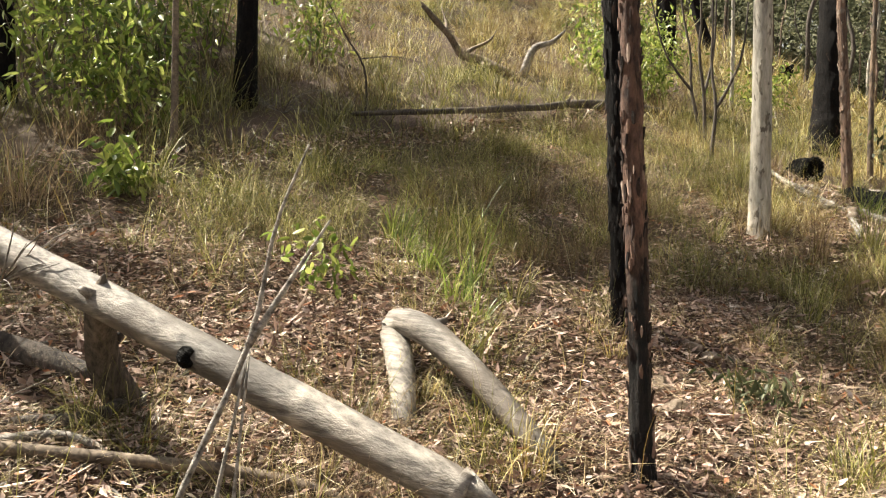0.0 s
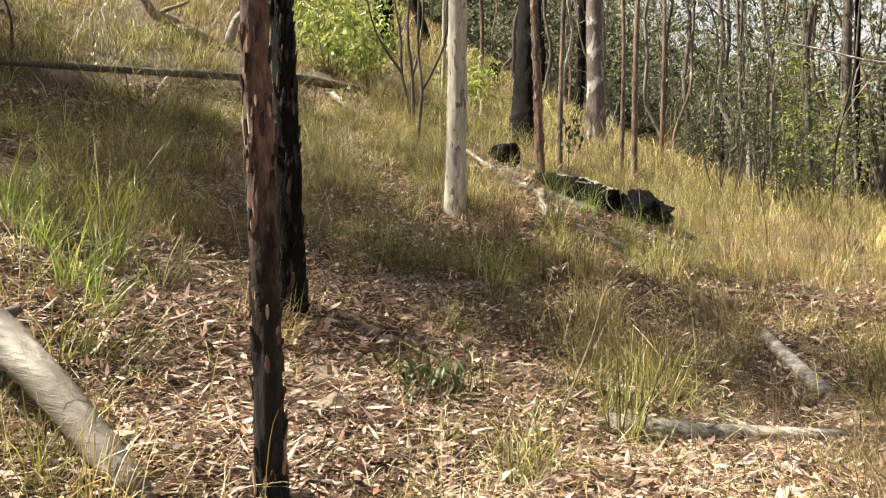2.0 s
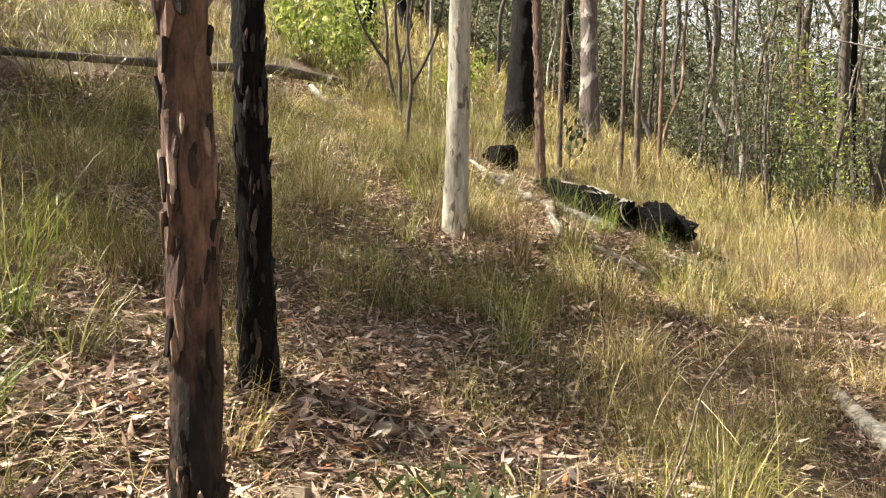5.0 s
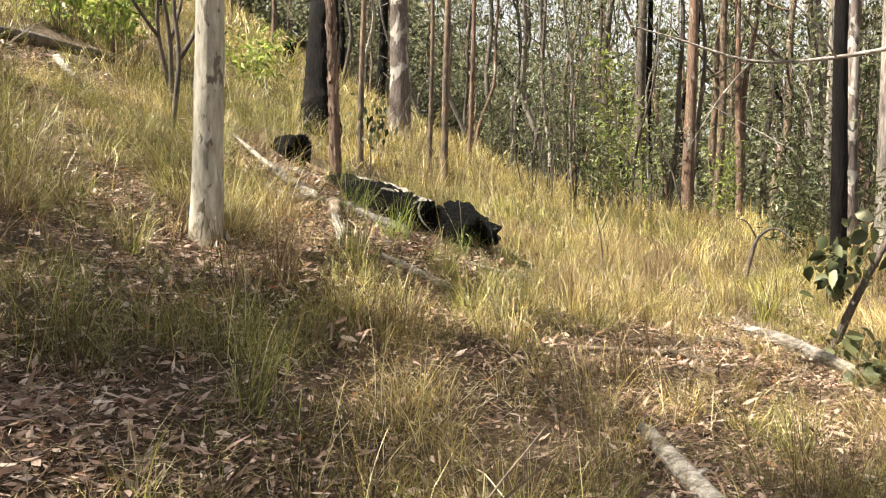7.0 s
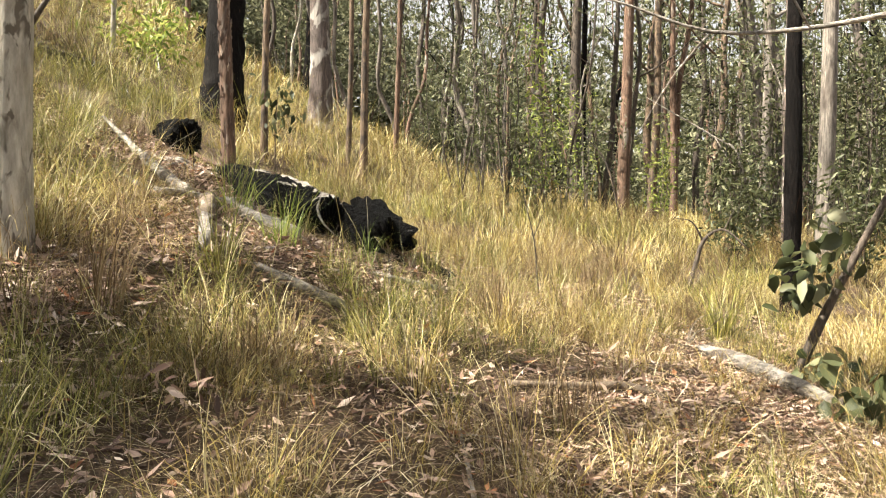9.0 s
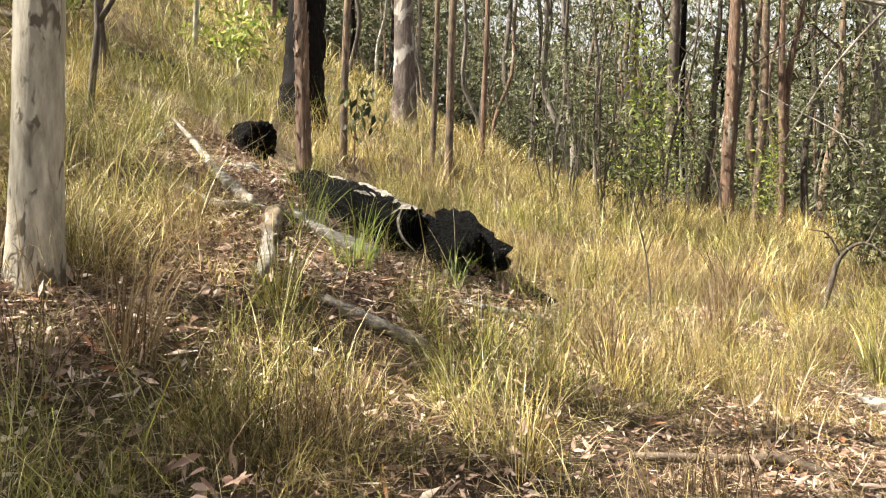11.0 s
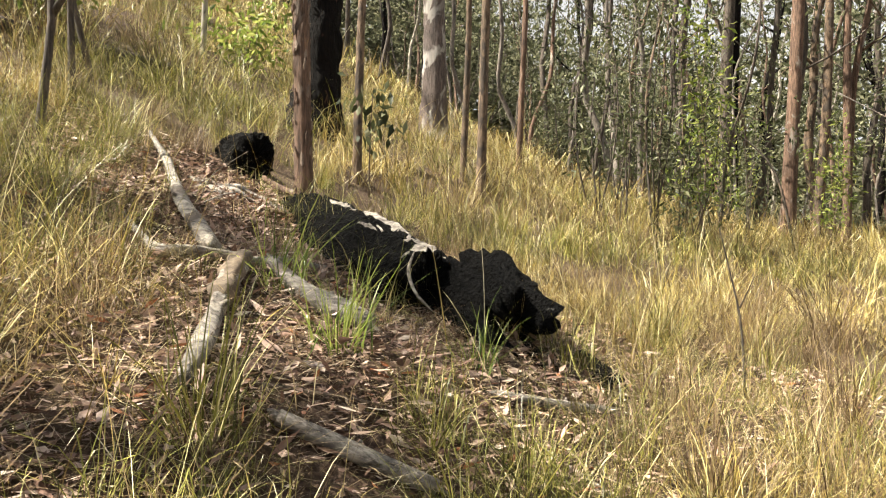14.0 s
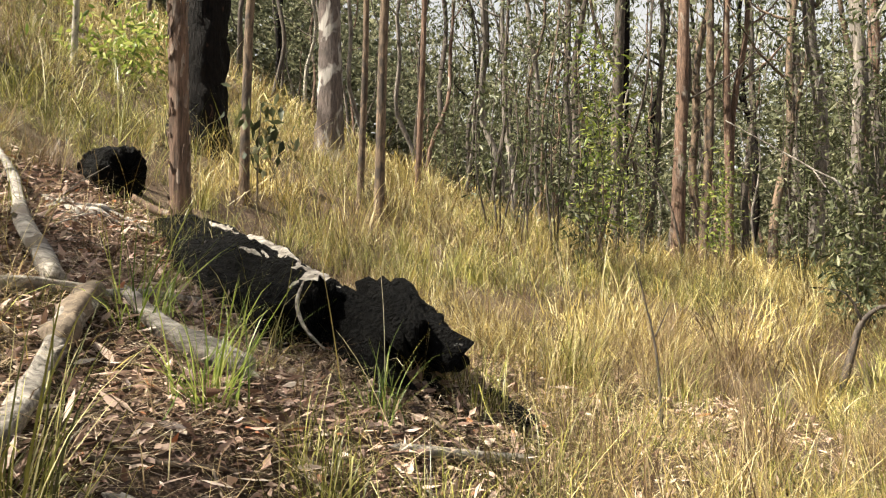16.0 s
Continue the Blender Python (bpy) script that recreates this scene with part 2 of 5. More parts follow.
def horizon_haze():
    """A glowing ring of haze, added to whiten the low sky beyond the wood."""
    m = bpy.data.materials.new("glowing_haze")
    m.use_nodes = True
    n, l = m.node_tree.nodes, m.node_tree.links
    n.remove(n["Principled BSDF"])
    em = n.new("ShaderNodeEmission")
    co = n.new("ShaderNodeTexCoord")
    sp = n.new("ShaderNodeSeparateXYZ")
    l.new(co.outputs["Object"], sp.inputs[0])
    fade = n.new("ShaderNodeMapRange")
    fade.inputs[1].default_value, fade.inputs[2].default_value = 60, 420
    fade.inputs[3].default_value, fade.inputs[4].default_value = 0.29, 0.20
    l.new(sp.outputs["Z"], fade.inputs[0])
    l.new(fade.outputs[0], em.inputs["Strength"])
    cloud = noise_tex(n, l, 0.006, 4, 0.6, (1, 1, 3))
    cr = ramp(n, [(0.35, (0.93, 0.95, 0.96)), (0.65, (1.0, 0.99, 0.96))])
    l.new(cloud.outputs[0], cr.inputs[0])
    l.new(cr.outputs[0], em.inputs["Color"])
    l.new(em.outputs[0], n["Material Output"].inputs[0])
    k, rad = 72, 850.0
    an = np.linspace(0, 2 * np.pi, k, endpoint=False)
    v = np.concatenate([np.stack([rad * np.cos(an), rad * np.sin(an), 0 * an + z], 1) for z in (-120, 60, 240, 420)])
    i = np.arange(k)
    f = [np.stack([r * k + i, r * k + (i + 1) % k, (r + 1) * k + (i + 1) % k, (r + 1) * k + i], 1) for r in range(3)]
    tagged(new("backdrop", mesh_of("backdrop", v, f, [m])), "glowing white haze ring added behind the wood", "sky", kind="structure")


horizon_haze()


# ---- builders ----
def part(name, data, mat, parent, label=""):
    """Links a bmesh or a mesh as one mesh object under a thing or a part."""
    if isinstance(data, bmesh.types.BMesh):
        me = bpy.data.meshes.new(name)
        data.to_mesh(me)
        data.free()
        me.materials.append(mat)
        data = smooth(me)
    ob = new(name, data)
    ob.parent = parent
    return tagged(ob, label)


def tube(bm, pts, radii, sides=10, wobble=0.08, seed=0, cap=True, flat=1.0, flute=0.0, flake=0.0):
    """A limb or log through the points, with an uneven round section."""
    pts = [Vector(p) for p in pts]
    rings = []
    up = Vector((0, 0, 1)) if abs((pts[-1] - pts[0]).normalized().z) < 0.8 else Vector((1, 0, 0))
    for k, (p, r) in enumerate(zip(pts, radii)):
        d = (pts[min(k + 1, len(pts) - 1)] - pts[max(k - 1, 0)]).normalized()
        a = d.cross(up).normalized()
        b = a.cross(d).normalized()
        ring = []
        for s in range(sides):
            an = 2 * math.pi * s / sides
            w = 1 + wobble * noise.noise((p * 2.3 + Vector((math.cos(an) * 1.3, math.sin(an) * 1.3, seed * 7.1))))
            w += flute * noise.noise(Vector((math.cos(an) * 3, math.sin(an) * 3, seed * 3.3 + k * 0.08)))
            if flake:
                w += flake * noise.noise(Vector((math.cos(an) * 5, math.sin(an) * 5, p.z * 5 + seed))) + flake * 0.8 * noise.noise(Vector((math.cos(an) * 13, math.sin(an) * 13, p.z * 17 + seed)))
            ring.append(bm.verts.new(p + (a * math.cos(an) + b * math.sin(an) * flat) * r * w))
        rings.append(ring)
    for r0, r1 in zip(rings, rings[1:]):
        for s in range(sides):
            bm.faces.new((r0[s], r0[(s + 1) % sides], r1[(s + 1) % sides], r1[s]))
    if cap:
        for ring in (rings[0], rings[-1]):
            c = bm.verts.new(sum((v.co for v in ring), Vector()) / sides)
            for s in range(sides):
                bm.faces.new((ring[s], ring[(s + 1) % sides], c))
    bmesh.ops.recalc_face_normals(bm, faces=bm.faces)
    return bm


def curve_points(ctrl, n):
    """n points on a smooth line through the control points."""
    c = [Vector(p) for p in ctrl]
    c = [c[0] * 2 - c[1]] + c + [c[-1] * 2 - c[-2]]
    out = []
    for k in range(n):
        u = k / (n - 1) * (len(c) - 3)
        i = min(int(u), len(c) - 4)
        t = u - i
        p0, p1, p2, p3 = c[i:i + 4]
        out.append(0.5 * (2 * p1 + (p2 - p0) * t + (2 * p0 - 5 * p1 + 4 * p2 - p3) * t * t + (3 * p1 - p0 - 3 * p2 + p3) * t ** 3))
    return out


def leaf_mesh(name, centres, length, width, mat, droop=0.6, seed=1, fine=False):
    """Folded lance-shaped leaves, one at each centre."""
    g = np.random.default_rng(seed)
    n = len(centres)
    c = np.asarray(centres, float)
    az = g.uniform(0, 2 * np.pi, n)
    el = g.normal(-droop, 0.5, n)
    d = np.stack([np.cos(az) * np.cos(el), np.sin(az) * np.cos(el), np.sin(el)], 1)
    ref = g.normal(0, 1, (n, 3))
    s = np.cross(d, ref)
    s /= np.linalg.norm(s, axis=1, keepdims=True) + 1e-9
    nn = np.cross(s, d)
    L = (length * g.uniform(0.6, 1.3, n))[:, None]
    W = (width * g.uniform(0.7, 1.3, n))[:, None]
    v = np.stack([c, c + d * L * 0.42 + s * W / 2 + nn * W * 0.18, c + d * L, c + d * L * 0.42 - s * W / 2 + nn * W * 0.18], 1)
    if fine:        # a pointed oval that bows down towards its tip
        bow = np.array([0, 0, 1.0]) * L
        v = np.stack([c, c + d * L * 0.22 + s * W * 0.40 + nn * W * 0.15, c + d * L * 0.58 + s * W * 0.46 + nn * W * 0.15 - bow * 0.05, c + d * L - bow * 0.18,
                      c + d * L * 0.58 - s * W * 0.46 + nn * W * 0.15 - bow * 0.05, c + d * L * 0.22 - s * W * 0.40 + nn * W * 0.15, c + d * L * 0.4], 1)
        i = np.arange(n)[:, None] * 7
        return mesh_of(name, v, [np.concatenate([i + [0, 1, 6], i + [1, 2, 6], i + [2, 3, 6], i + [3, 4, 6], i + [4, 5, 6], i + [5, 0, 6]])], [mat])
    i = np.arange(n)[:, None] * 4
    return mesh_of(name, v, [np.concatenate([i + [0, 1, 2], i + [0, 2, 3]])], [mat])


def clump_centres(tips, per, size, seed):
    g = np.random.default_rng(seed)
    t = np.repeat(np.asarray([tuple(p) for p in tips], float), per, 0)
    return t + g.normal(0, 1, t.shape) * np.array(size)


def thing(name, at, label, category, group="", kind=""):
    e = new(name)
    e.location = at
    return tagged(e, label, category, group, kind)


def ground_at(x, y):
    return float(rough_height(np.float64(x), np.float64(y)))


def make_tree(x, y, r, mat, label, tall=15.0, lean=(0, 0), crown=1, seed=0, fork=None, bend=0.15, first=0.55, limbs=4, leaves=M_GUM, sides=12, flare=1.35, group="", spread=1.6, leafn=260, wob=0.10, leaf=(0.24, 0.065), flake=0.0):
    """A gum tree: tapered trunk with a flared foot, limbs, and an open crown of drooping leaves."""
    g = random.Random(seed * 31 + 5)
    z = ground_at(x, y) - 0.12
    t = thing("tree", (x, y, z), label, "tree", group)
    bm = bmesh.new()
    n = 110 if flake else 22
    pts, rad = [], []
    for k in range(n):
        u = (k / (n - 1)) ** (1.9 if flake else 1.5)
        hgt = u * tall
        o = bend * math.sin(hgt * 0.45 + seed) * min(1, hgt / 3)
        q = bend * math.cos(hgt * 0.37 + seed * 2) * min(1, hgt / 3) - bend * math.cos(seed * 2) * min(1, hgt / 3)
        if not flake and bend > 0.1:
            o += bend * 0.35 * (math.sin(hgt * 1.35 + seed * 3) - math.sin(seed * 3)) * min(1, hgt / 3)
            q += bend * 0.35 * (math.sin(hgt * 1.1 + seed * 5) - math.sin(seed * 5)) * min(1, hgt / 3)
        pts.append((lean[0] * hgt + o - bend * math.sin(seed) * min(1, hgt / 3), lean[1] * hgt + q, hgt))
        rad.append(r * (1 - 0.72 * u) * (1 + (flare - 1) * math.exp(-hgt / (2.2 * r + 0.05))))
    tube(bm, pts, rad, sides, wob, seed, flute=wob * 0.8, flake=flake)
    part("trunk", bm, mat, t)
    tips = []
    if crown:
        for b in range(limbs):
            u = first + (0.98 - first) * (b + 0.5) / limbs
            k = min(int(u ** (1 / (1.9 if flake else 1.5)) * (n - 1)), n - 2)
            p = Vector(pts[k])
            an = g.uniform(0, 6.28)
            ln = spread * g.uniform(0.7, 1.3) * (1.25 - 0.5 * u)
            e = p + Vector((math.cos(an) * ln, math.sin(an) * ln, ln * g.uniform(0.5, 1.1)))
            m = (p + e) / 2 + Vector((0, 0, -0.12 * ln))
            bm = bmesh.new()
            q1 = 6 if flake else 5
            cp = curve_points([p, m, e], q1)
            tube(bm, cp, [rad[k] * 0.55 * (1 - 0.75 * q / (q1 - 1)) for q in range(q1)], 6 if flake else 4, 0.1, seed + b)
            part("limb", bm, mat, t)
            tips += [m.lerp(e, 0.6), e, e + Vector((g.uniform(-.6, .6), g.uniform(-.6, .6), g.uniform(-.2, .5))) * spread * 0.5]
        tips.append(Vector(pts[-1]))
        part("crown", leaf_mesh("crown", clump_centres(tips, leafn // len(tips) + 1, (0.34 * spread, 0.34 * spread, 0.26 * spread), seed), leaf[0], leaf[1], leaves, 0.9, seed), leaves, t)
    return t


# ---- the trees that stand near the path ----
make_tree(-1.88, 8.20, 0.112, M_WHITE, "slender pale gum tree with smooth mottled bark", 15, (0.008, 0.004), seed=1, first=0.8, bend=0.04, wob=0.05, spread=1.5, flake=0.035, sides=20)
make_tree(-3.50, 15.7, 0.28, M_CHAR, "large gum tree with a fire-blackened trunk", 18, (0.040, 0.012), seed=2, bend=0.05, flare=1.6, flake=0.12, sides=24, spread=2.4, leafn=420)
RED_A = make_tree(-2.16, 12.35, 0.075, M_RED, "slim reddish-brown gum tree beside the burnt log", 11, (-0.020, -0.008), seed=3, bend=0.04, spread=1.4, flake=0.08, sides=16)
make_tree(-1.25, 15.86, 0.065, M_TAN, "slim tan-barked gum tree in the grass", 13, (0.015, 0.003), seed=4, bend=0.06, spread=1.3, group="slim gum trees")
make_tree(-2.27, 13.99, 0.05, M_TAN, "slim tan-barked gum tree in the grass", 11, (-0.004, -0.001), seed=5, bend=0.05, spread=1.2, group="slim gum trees")
make_tree(-1.30, 20.4, 0.06, M_RED, "slim tan-barked gum tree in the grass", 14, (0.0, 0.0), seed=6, bend=0.05, spread=1.3, group="slim gum trees")
make_tree(-1.71, 16.99, 0.05, M_TAN, "slim tan-barked gum tree in the grass", 12, (0.012, 0.002), seed=7, bend=0.10, spread=1.2, group="slim gum trees")
make_tree(-3.20, 21.2, 0.25, M_PATCHY, "stout grey-barked gum tree on the slope", 19, (0.010, 0.003), seed=8, bend=0.08, flare=1.4, flake=0.10, sides=20, spread=2.4, leafn=400)
make_tree(3.62, 28.6, 0.20, M_DARK, "tall dark-barked gum tree on the rise", 19, (0.008, 0.002), seed=9, bend=0.05, spread=2.2, leafn=380)
make_tree(4.15, 30.0, 0.13, M_CHAR, "tall dark-barked gum tree on the rise", 18, (-0.03, 0.0), seed=10, bend=0.10, spread=2.0)
make_tree(4.60, 25.4, 0.18, M_RED, "tall gum tree shedding orange-brown bark", 19, (0.004, 0.002), seed=11, bend=0.05, flare=1.3, spread=2.2, leafn=380)
make_tree(4.80, 30.2, 0.11, M_DARK, "tall dark-barked gum tree on the rise", 17, (0.03, 0.0), seed=12, bend=0.12, spread=1.9)
make_tree(6.24, 29.3, 0.15, M_TAN, "tall gum tree shedding orange-brown bark", 18, (0.03, -0.004), seed=13, bend=0.08, spread=2.0)
make_tree(6.96, 29.1, 0.13, M_RED, "tall gum tree shedding orange-brown bark", 18, (0.01, 0.0), seed=14, bend=0.08, spread=2.0)
make_tree(4.13, 12.77, 0.098, M_CHAR, "gum tree with a blackened lower trunk", 14, (0.019, -0.009), seed=15, bend=0.04, spread=1.6, flake=0.12, sides=18)
make_tree(7.09, 20.09, 0.15, M_PATCHY, "tall gum tree shedding orange-brown bark", 18, (-0.004, 0.004), seed=16, bend=0.05, spread=2.2, leafn=380)
make_tree(6.94, 18.15, 0.16, M_GREY, "grey-barked gum tree by the gully", 17, (0.0, 0.009), seed=17, bend=0.06, spread=2.2, leafn=380)
make_tree(7.35, 22.3, 0.14, M_GREY, "grey-barked gum tree by the gully", 17, (0.0, 0.005), seed=18, bend=0.08, spread=2.0)
make_tree(3.50, 9.33, 0.068, M_TAN, "slim tan-barked gum tree in the grass", 11, (-0.002, 0.001), seed=19, bend=0.04, spread=1.3, group="slim gum trees")
make_tree(-7.83, 5.25, 0.15, M_CHAR, "gum tree with a blackened trunk among shrubs", 15, (0.009, 0.016), seed=20, bend=0.05, flare=1.3, spread=1.9)
make_tree(-8.45, 2.45, 0.12, M_CHAR, "gum tree with a blackened trunk among shrubs", 14, (-0.008, -0.03), seed=21, bend=0.05, spread=1.8, leafn=90)
make_tree(-6.29, 3.52, 0.042, M_TWIG, "crooked young sapling rising from undergrowth", 6, (0.015, 0.033), seed=22, bend=0.12, spread=0.9, leafn=50, leaves=M_FRESH)
make_tree(-14.1, 17.0, 0.25, M_CHAR, "gum tree with a blackened trunk high on the slope", 17, (0, 0), seed=23, bend=0.05, spread=2.0, leafn=120)
make_tree(-14.3, 18.6, 0.14, M_GREY, "grey-barked gum tree high on the slope", 16, (0, 0), seed=24, bend=0.08, spread=2.0)
make_tree(-9.5, 20.4, 0.30, M_CHAR, "gum tree with a blackened trunk high on the slope", 18, (-0.01, 0), seed=25, bend=0.05, spread=2.4)
CHAR_A = make_tree(-0.43, 3.14, 0.052, M_BROWN, "slim gum tree with flaky bark, blackened at the foot", 12, (-0.036, -0.018), seed=26, bend=0.03, flare=1.45, wob=0.16, sides=28, spread=1.4, flake=0.20)
CHAR_B = make_tree(-1.50, 4.75, 0.080, M_CHAR, "slim gum tree with a charred trunk", 12, (-0.034, -0.026), seed=27, bend=0.05, flare=1.3, wob=0.16, sides=28, spread=1.4, flake=0.20)

make_tree(-6.09, 17.23, 0.05, M_WHITE, "slim pale gum tree on the slope", 10, (0.03, 0.0), seed=28, bend=0.06, spread=1.2)
for k, (x, y, r, mat, tall, lean) in enumerate([(-0.06, 29.0, 0.07, M_DARK, 15, 0.01), (1.39, 31.0, 0.10, M_GREY, 17, -0.01), (2.67, 32.9, 0.12, M_DARK, 18, 0.02), (7.2, 33.1, 0.17, M_TAN, 18, 0.03),
                                              (7.2, 30.0, 0.12, M_RED, 17, 0.02), (9.5, 35.5, 0.15, M_DARK, 18, 0.0), (10.8, 35.0, 0.2, M_GREY, 19, 0.0), (10.2, 31.0, 0.26, M_GREY, 19, -0.02),
                                              (7.8, 22.5, 0.17, M_GREY, 17, 0.01), (9.4, 24.8, 0.17, M_RED, 18, 0.0), (2.65, 29.7, 0.14, M_DARK, 17, -0.01), (1.3, 27.5, 0.05, M_TAN, 11, 0.02), (7.4, 26.9, 0.13, M_TAN, 16, 0.04), (5.3, 29.5, 0.09, M_DARK, 15, 0.05)]):
    make_tree(x, y, r, mat, "tall straight gum tree in open wood", tall, (lean, 0.0), seed=100 + k, bend=0.2, spread=1.9, leafn=420, first=0.3, limbs=6, wob=0.14, group="gum trees on the rise")


def forked_sapling():
    x, y = -3.87, 11.3
    z = ground_at(x, y) - 0.08
    t = thing("forked_sapling", (x, y, z), "thin dark forked sapling on the grassy slope", "tree")
    stem = curve_points([(0, 0, 0), (0.03, 0.02, 0.5), (0.06, 0.05, 1.05), (-0.02, 0.05, 1.7), (0.02, 0.0, 2.6), (-0.1, 0, 4.2)], 12)
    part("trunk", tube(bmesh.new(), stem, [0.038 * (1 - 0.06 * k) for k in range(12)], 8, 0.15, 3), M_DARK, t)
    arm = curve_points([(0.06, 0.05, 1.0), (0.25, 0.1, 1.35), (0.45, 0.15, 1.9), (0.55, 0.15, 3.0)], 8)
    part("limb", tube(bmesh.new(), arm, [0.028 * (1 - 0.08 * k) for k in range(8)], 8, 0.15, 4), M_DARK, t)
    tips = [(-0.1, 0, 4.2), (0.55, 0.15, 3.0), (-0.1, 0.1, 3.6), (0.5, 0.1, 3.3)]
    part("crown", leaf_mesh("crown", clump_centres(tips, 60, (0.3, 0.3, 0.3), 4), 0.13, 0.035, M_GUM, 0.9, 5), M_GUM, t)
    return t


f0 = forked_sapling()
copy_thing(f0, pose(-4.45, 12.35, ground_at(-4.45, 12.35) - 0.08, 3, -6, 70))
copy_thing(f0, pose(-4.9, 13.2, ground_at(-4.9, 13.2) - 0.08, -3, 8, 200))


# ---- the far wood: gum trees that thin out into the distance ----
def wood():
    g = random.Random(11)
    kinds = [(M_GREY, 0.11, 19, "grey-barked gum tree in the wood", M_GUM), (M_TAN, 0.08, 17, "slim tan gum tree in the wood", M_GUM),
             (M_DARK, 0.11, 18, "dark-barked gum tree in the wood", M_GUM), (M_RED, 0.10, 18, "reddish gum tree in the wood", M_GUM),
             (M_GREY, 0.06, 12, "thin grey sapling in the wood", M_GUM), (M_WHITE, 0.12, 18, "pale-barked gum tree in the wood", M_GUM),
             (M_DARK, 0.045, 9, "thin dark sapling in the wood", M_GUM), (M_CHAR, 0.20, 20, "stout blackened gum tree in the wood", M_GUM)]
    spots = []
    tries = 0
    while len(spots) < 230 and tries < 12000:
        tries += 1
        d = 17 + 62 * g.random() ** 0.8
        a = radians(g.uniform(-50, 42))
        x, y = 0.5 + d * math.sin(a), 4 + d * math.cos(a)
        keep_open = (-9 < x < -0.5 and y < 27) or (-0.5 <= x < 9 and y < 31 and (y < 21 or g.random() < 0.6)) or (9 <= x < 14 and y < 22)
        hill = x < -0.30 * (y - 4)
        if keep_open or (hill and g.random() < 0.72) or any((x - p) ** 2 + (y - q) ** 2 < 1.3 for p, q in spots):
            continue
        spots.append((x, y))
    first = {}
    for n, (x, y) in enumerate(spots):
        k = g.choices(range(8), (3, 3, 5, 3, 4, 1, 6, 2))[0]
        mat, r, tall, label, lv = kinds[k]
        if k not in first:
            low = k in (4, 6)
            first[k] = make_tree(x, y, r, mat, label, tall, (0.01, 0.0), 1, 40 + k, bend=0.42 if low else 0.36, first=0.13 if low else 0.33, limbs=9 if low else 6, leaves=lv, sides=8, spread=1.2 if low else 2.1, leafn=420 if low else 620, group=label + "s", leaf=(0.16, 0.045) if low else (0.24, 0.07), wob=0.16)
        else:
            s = g.uniform(0.8, 1.2)
            t = copy_thing(first[k], pose(x, y, ground_at(x, y) - 0.12, max(-7, min(7, g.gauss(0, 3.2))), max(-7, min(7, g.gauss(0, 3.2))), g.uniform(0, 360)))
            t.scale = (s, s, s * g.uniform(0.9, 1.1))


wood()


# Leaf colour paler and greyer than M_GUM: distance haze put into it.
M_HAZY = leafy("haze_tinted_gum_leaf", [(0.0, (0.05, 0.056, 0.032)), (0.5, (0.14, 0.15, 0.085)), (1.0, (0.33, 0.335, 0.21))], 0.4, 0.9)


def far_foliage():
    """The leaves of the wood beyond, too far and too many to tell apart."""
    g = np.random.default_rng(77)
    n = 1900
    d = 26 + 80 * g.random(n) ** 0.8
    a = np.radians(g.uniform(-30, 44, n))
    a = np.where((a < 0.0) & (d < 32), a + 0.55, a)
    x, y = 0.5 + d * np.sin(a), 4 + d * np.cos(a)
    z = height(x, y) + np.where(a > 0.12, 0.7, 2.2) + g.uniform(0.0, 1, n) ** 1.2 * (4.0 + 0.14 * d)
    c = np.repeat(np.stack([x, y, z], 1), 46, 0)
    c = c + g.normal(0, 1, c.shape) * np.array([0.7, 0.7, 0.45])
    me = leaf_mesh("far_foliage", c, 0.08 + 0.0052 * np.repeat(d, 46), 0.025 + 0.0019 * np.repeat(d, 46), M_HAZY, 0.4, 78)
    tagged(new("far_foliage", me), "grey-green foliage of distant forest", "foliage", kind="stuff")


far_foliage()


def distant_canopy():
    """The closed canopy at the end of the view."""
    g = np.random.default_rng(87)
    n = 4600
    d = g.uniform(58, 115, n)
    a = np.radians(g.uniform(-34, 50, n))
    x, y = 0.5 + d * np.sin(a), 4 + d * np.cos(a)
    z = height(x, y) + g.uniform(0, 1, n) * (15.5 + 5.0 * np.sin(a * 23) * np.cos(a * 9 + 1) + 3.0 * np.sin(a * 57))
    c = np.repeat(np.stack([x, y, z], 1), 16, 0)
    c = c + g.normal(0, 1, c.shape) * np.array([1.7, 1.7, 1.1])
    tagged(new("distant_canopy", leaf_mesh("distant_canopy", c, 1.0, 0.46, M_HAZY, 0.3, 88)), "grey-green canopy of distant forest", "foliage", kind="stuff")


distant_canopy()


# ---- unseen trees added beside and behind the walker, whose crowns shade the path ----
SHADING = [(-22.5, 1.5), (-20.5, 0.7), (-18.8, 1.8), (-22.0, -3.8)]
for k, (x, y) in enumerate(SHADING + [(5.5, -1.5), (-5, -4), (-10, -3), (0, -7), (9, 2), (-22, -3), (12, 6), (11, -3), (15, 10), (6, -8), (13, -9), (3, -13), (-4, -12), (-11, -9), (18, 2)]):
    near = k < len(SHADING)
    make_tree(x, y, 0.14, M_GREY if k % 2 else M_DARK, "tall gum tree out of view, added for its shade", 15, (0, 0), seed=70 + k, bend=0.1, spread=1.55 if near else 2.4, leafn=1250 if near else 500, first=0.42, limbs=7, leaf=(0.40, 0.14) if near else (0.30, 0.09))
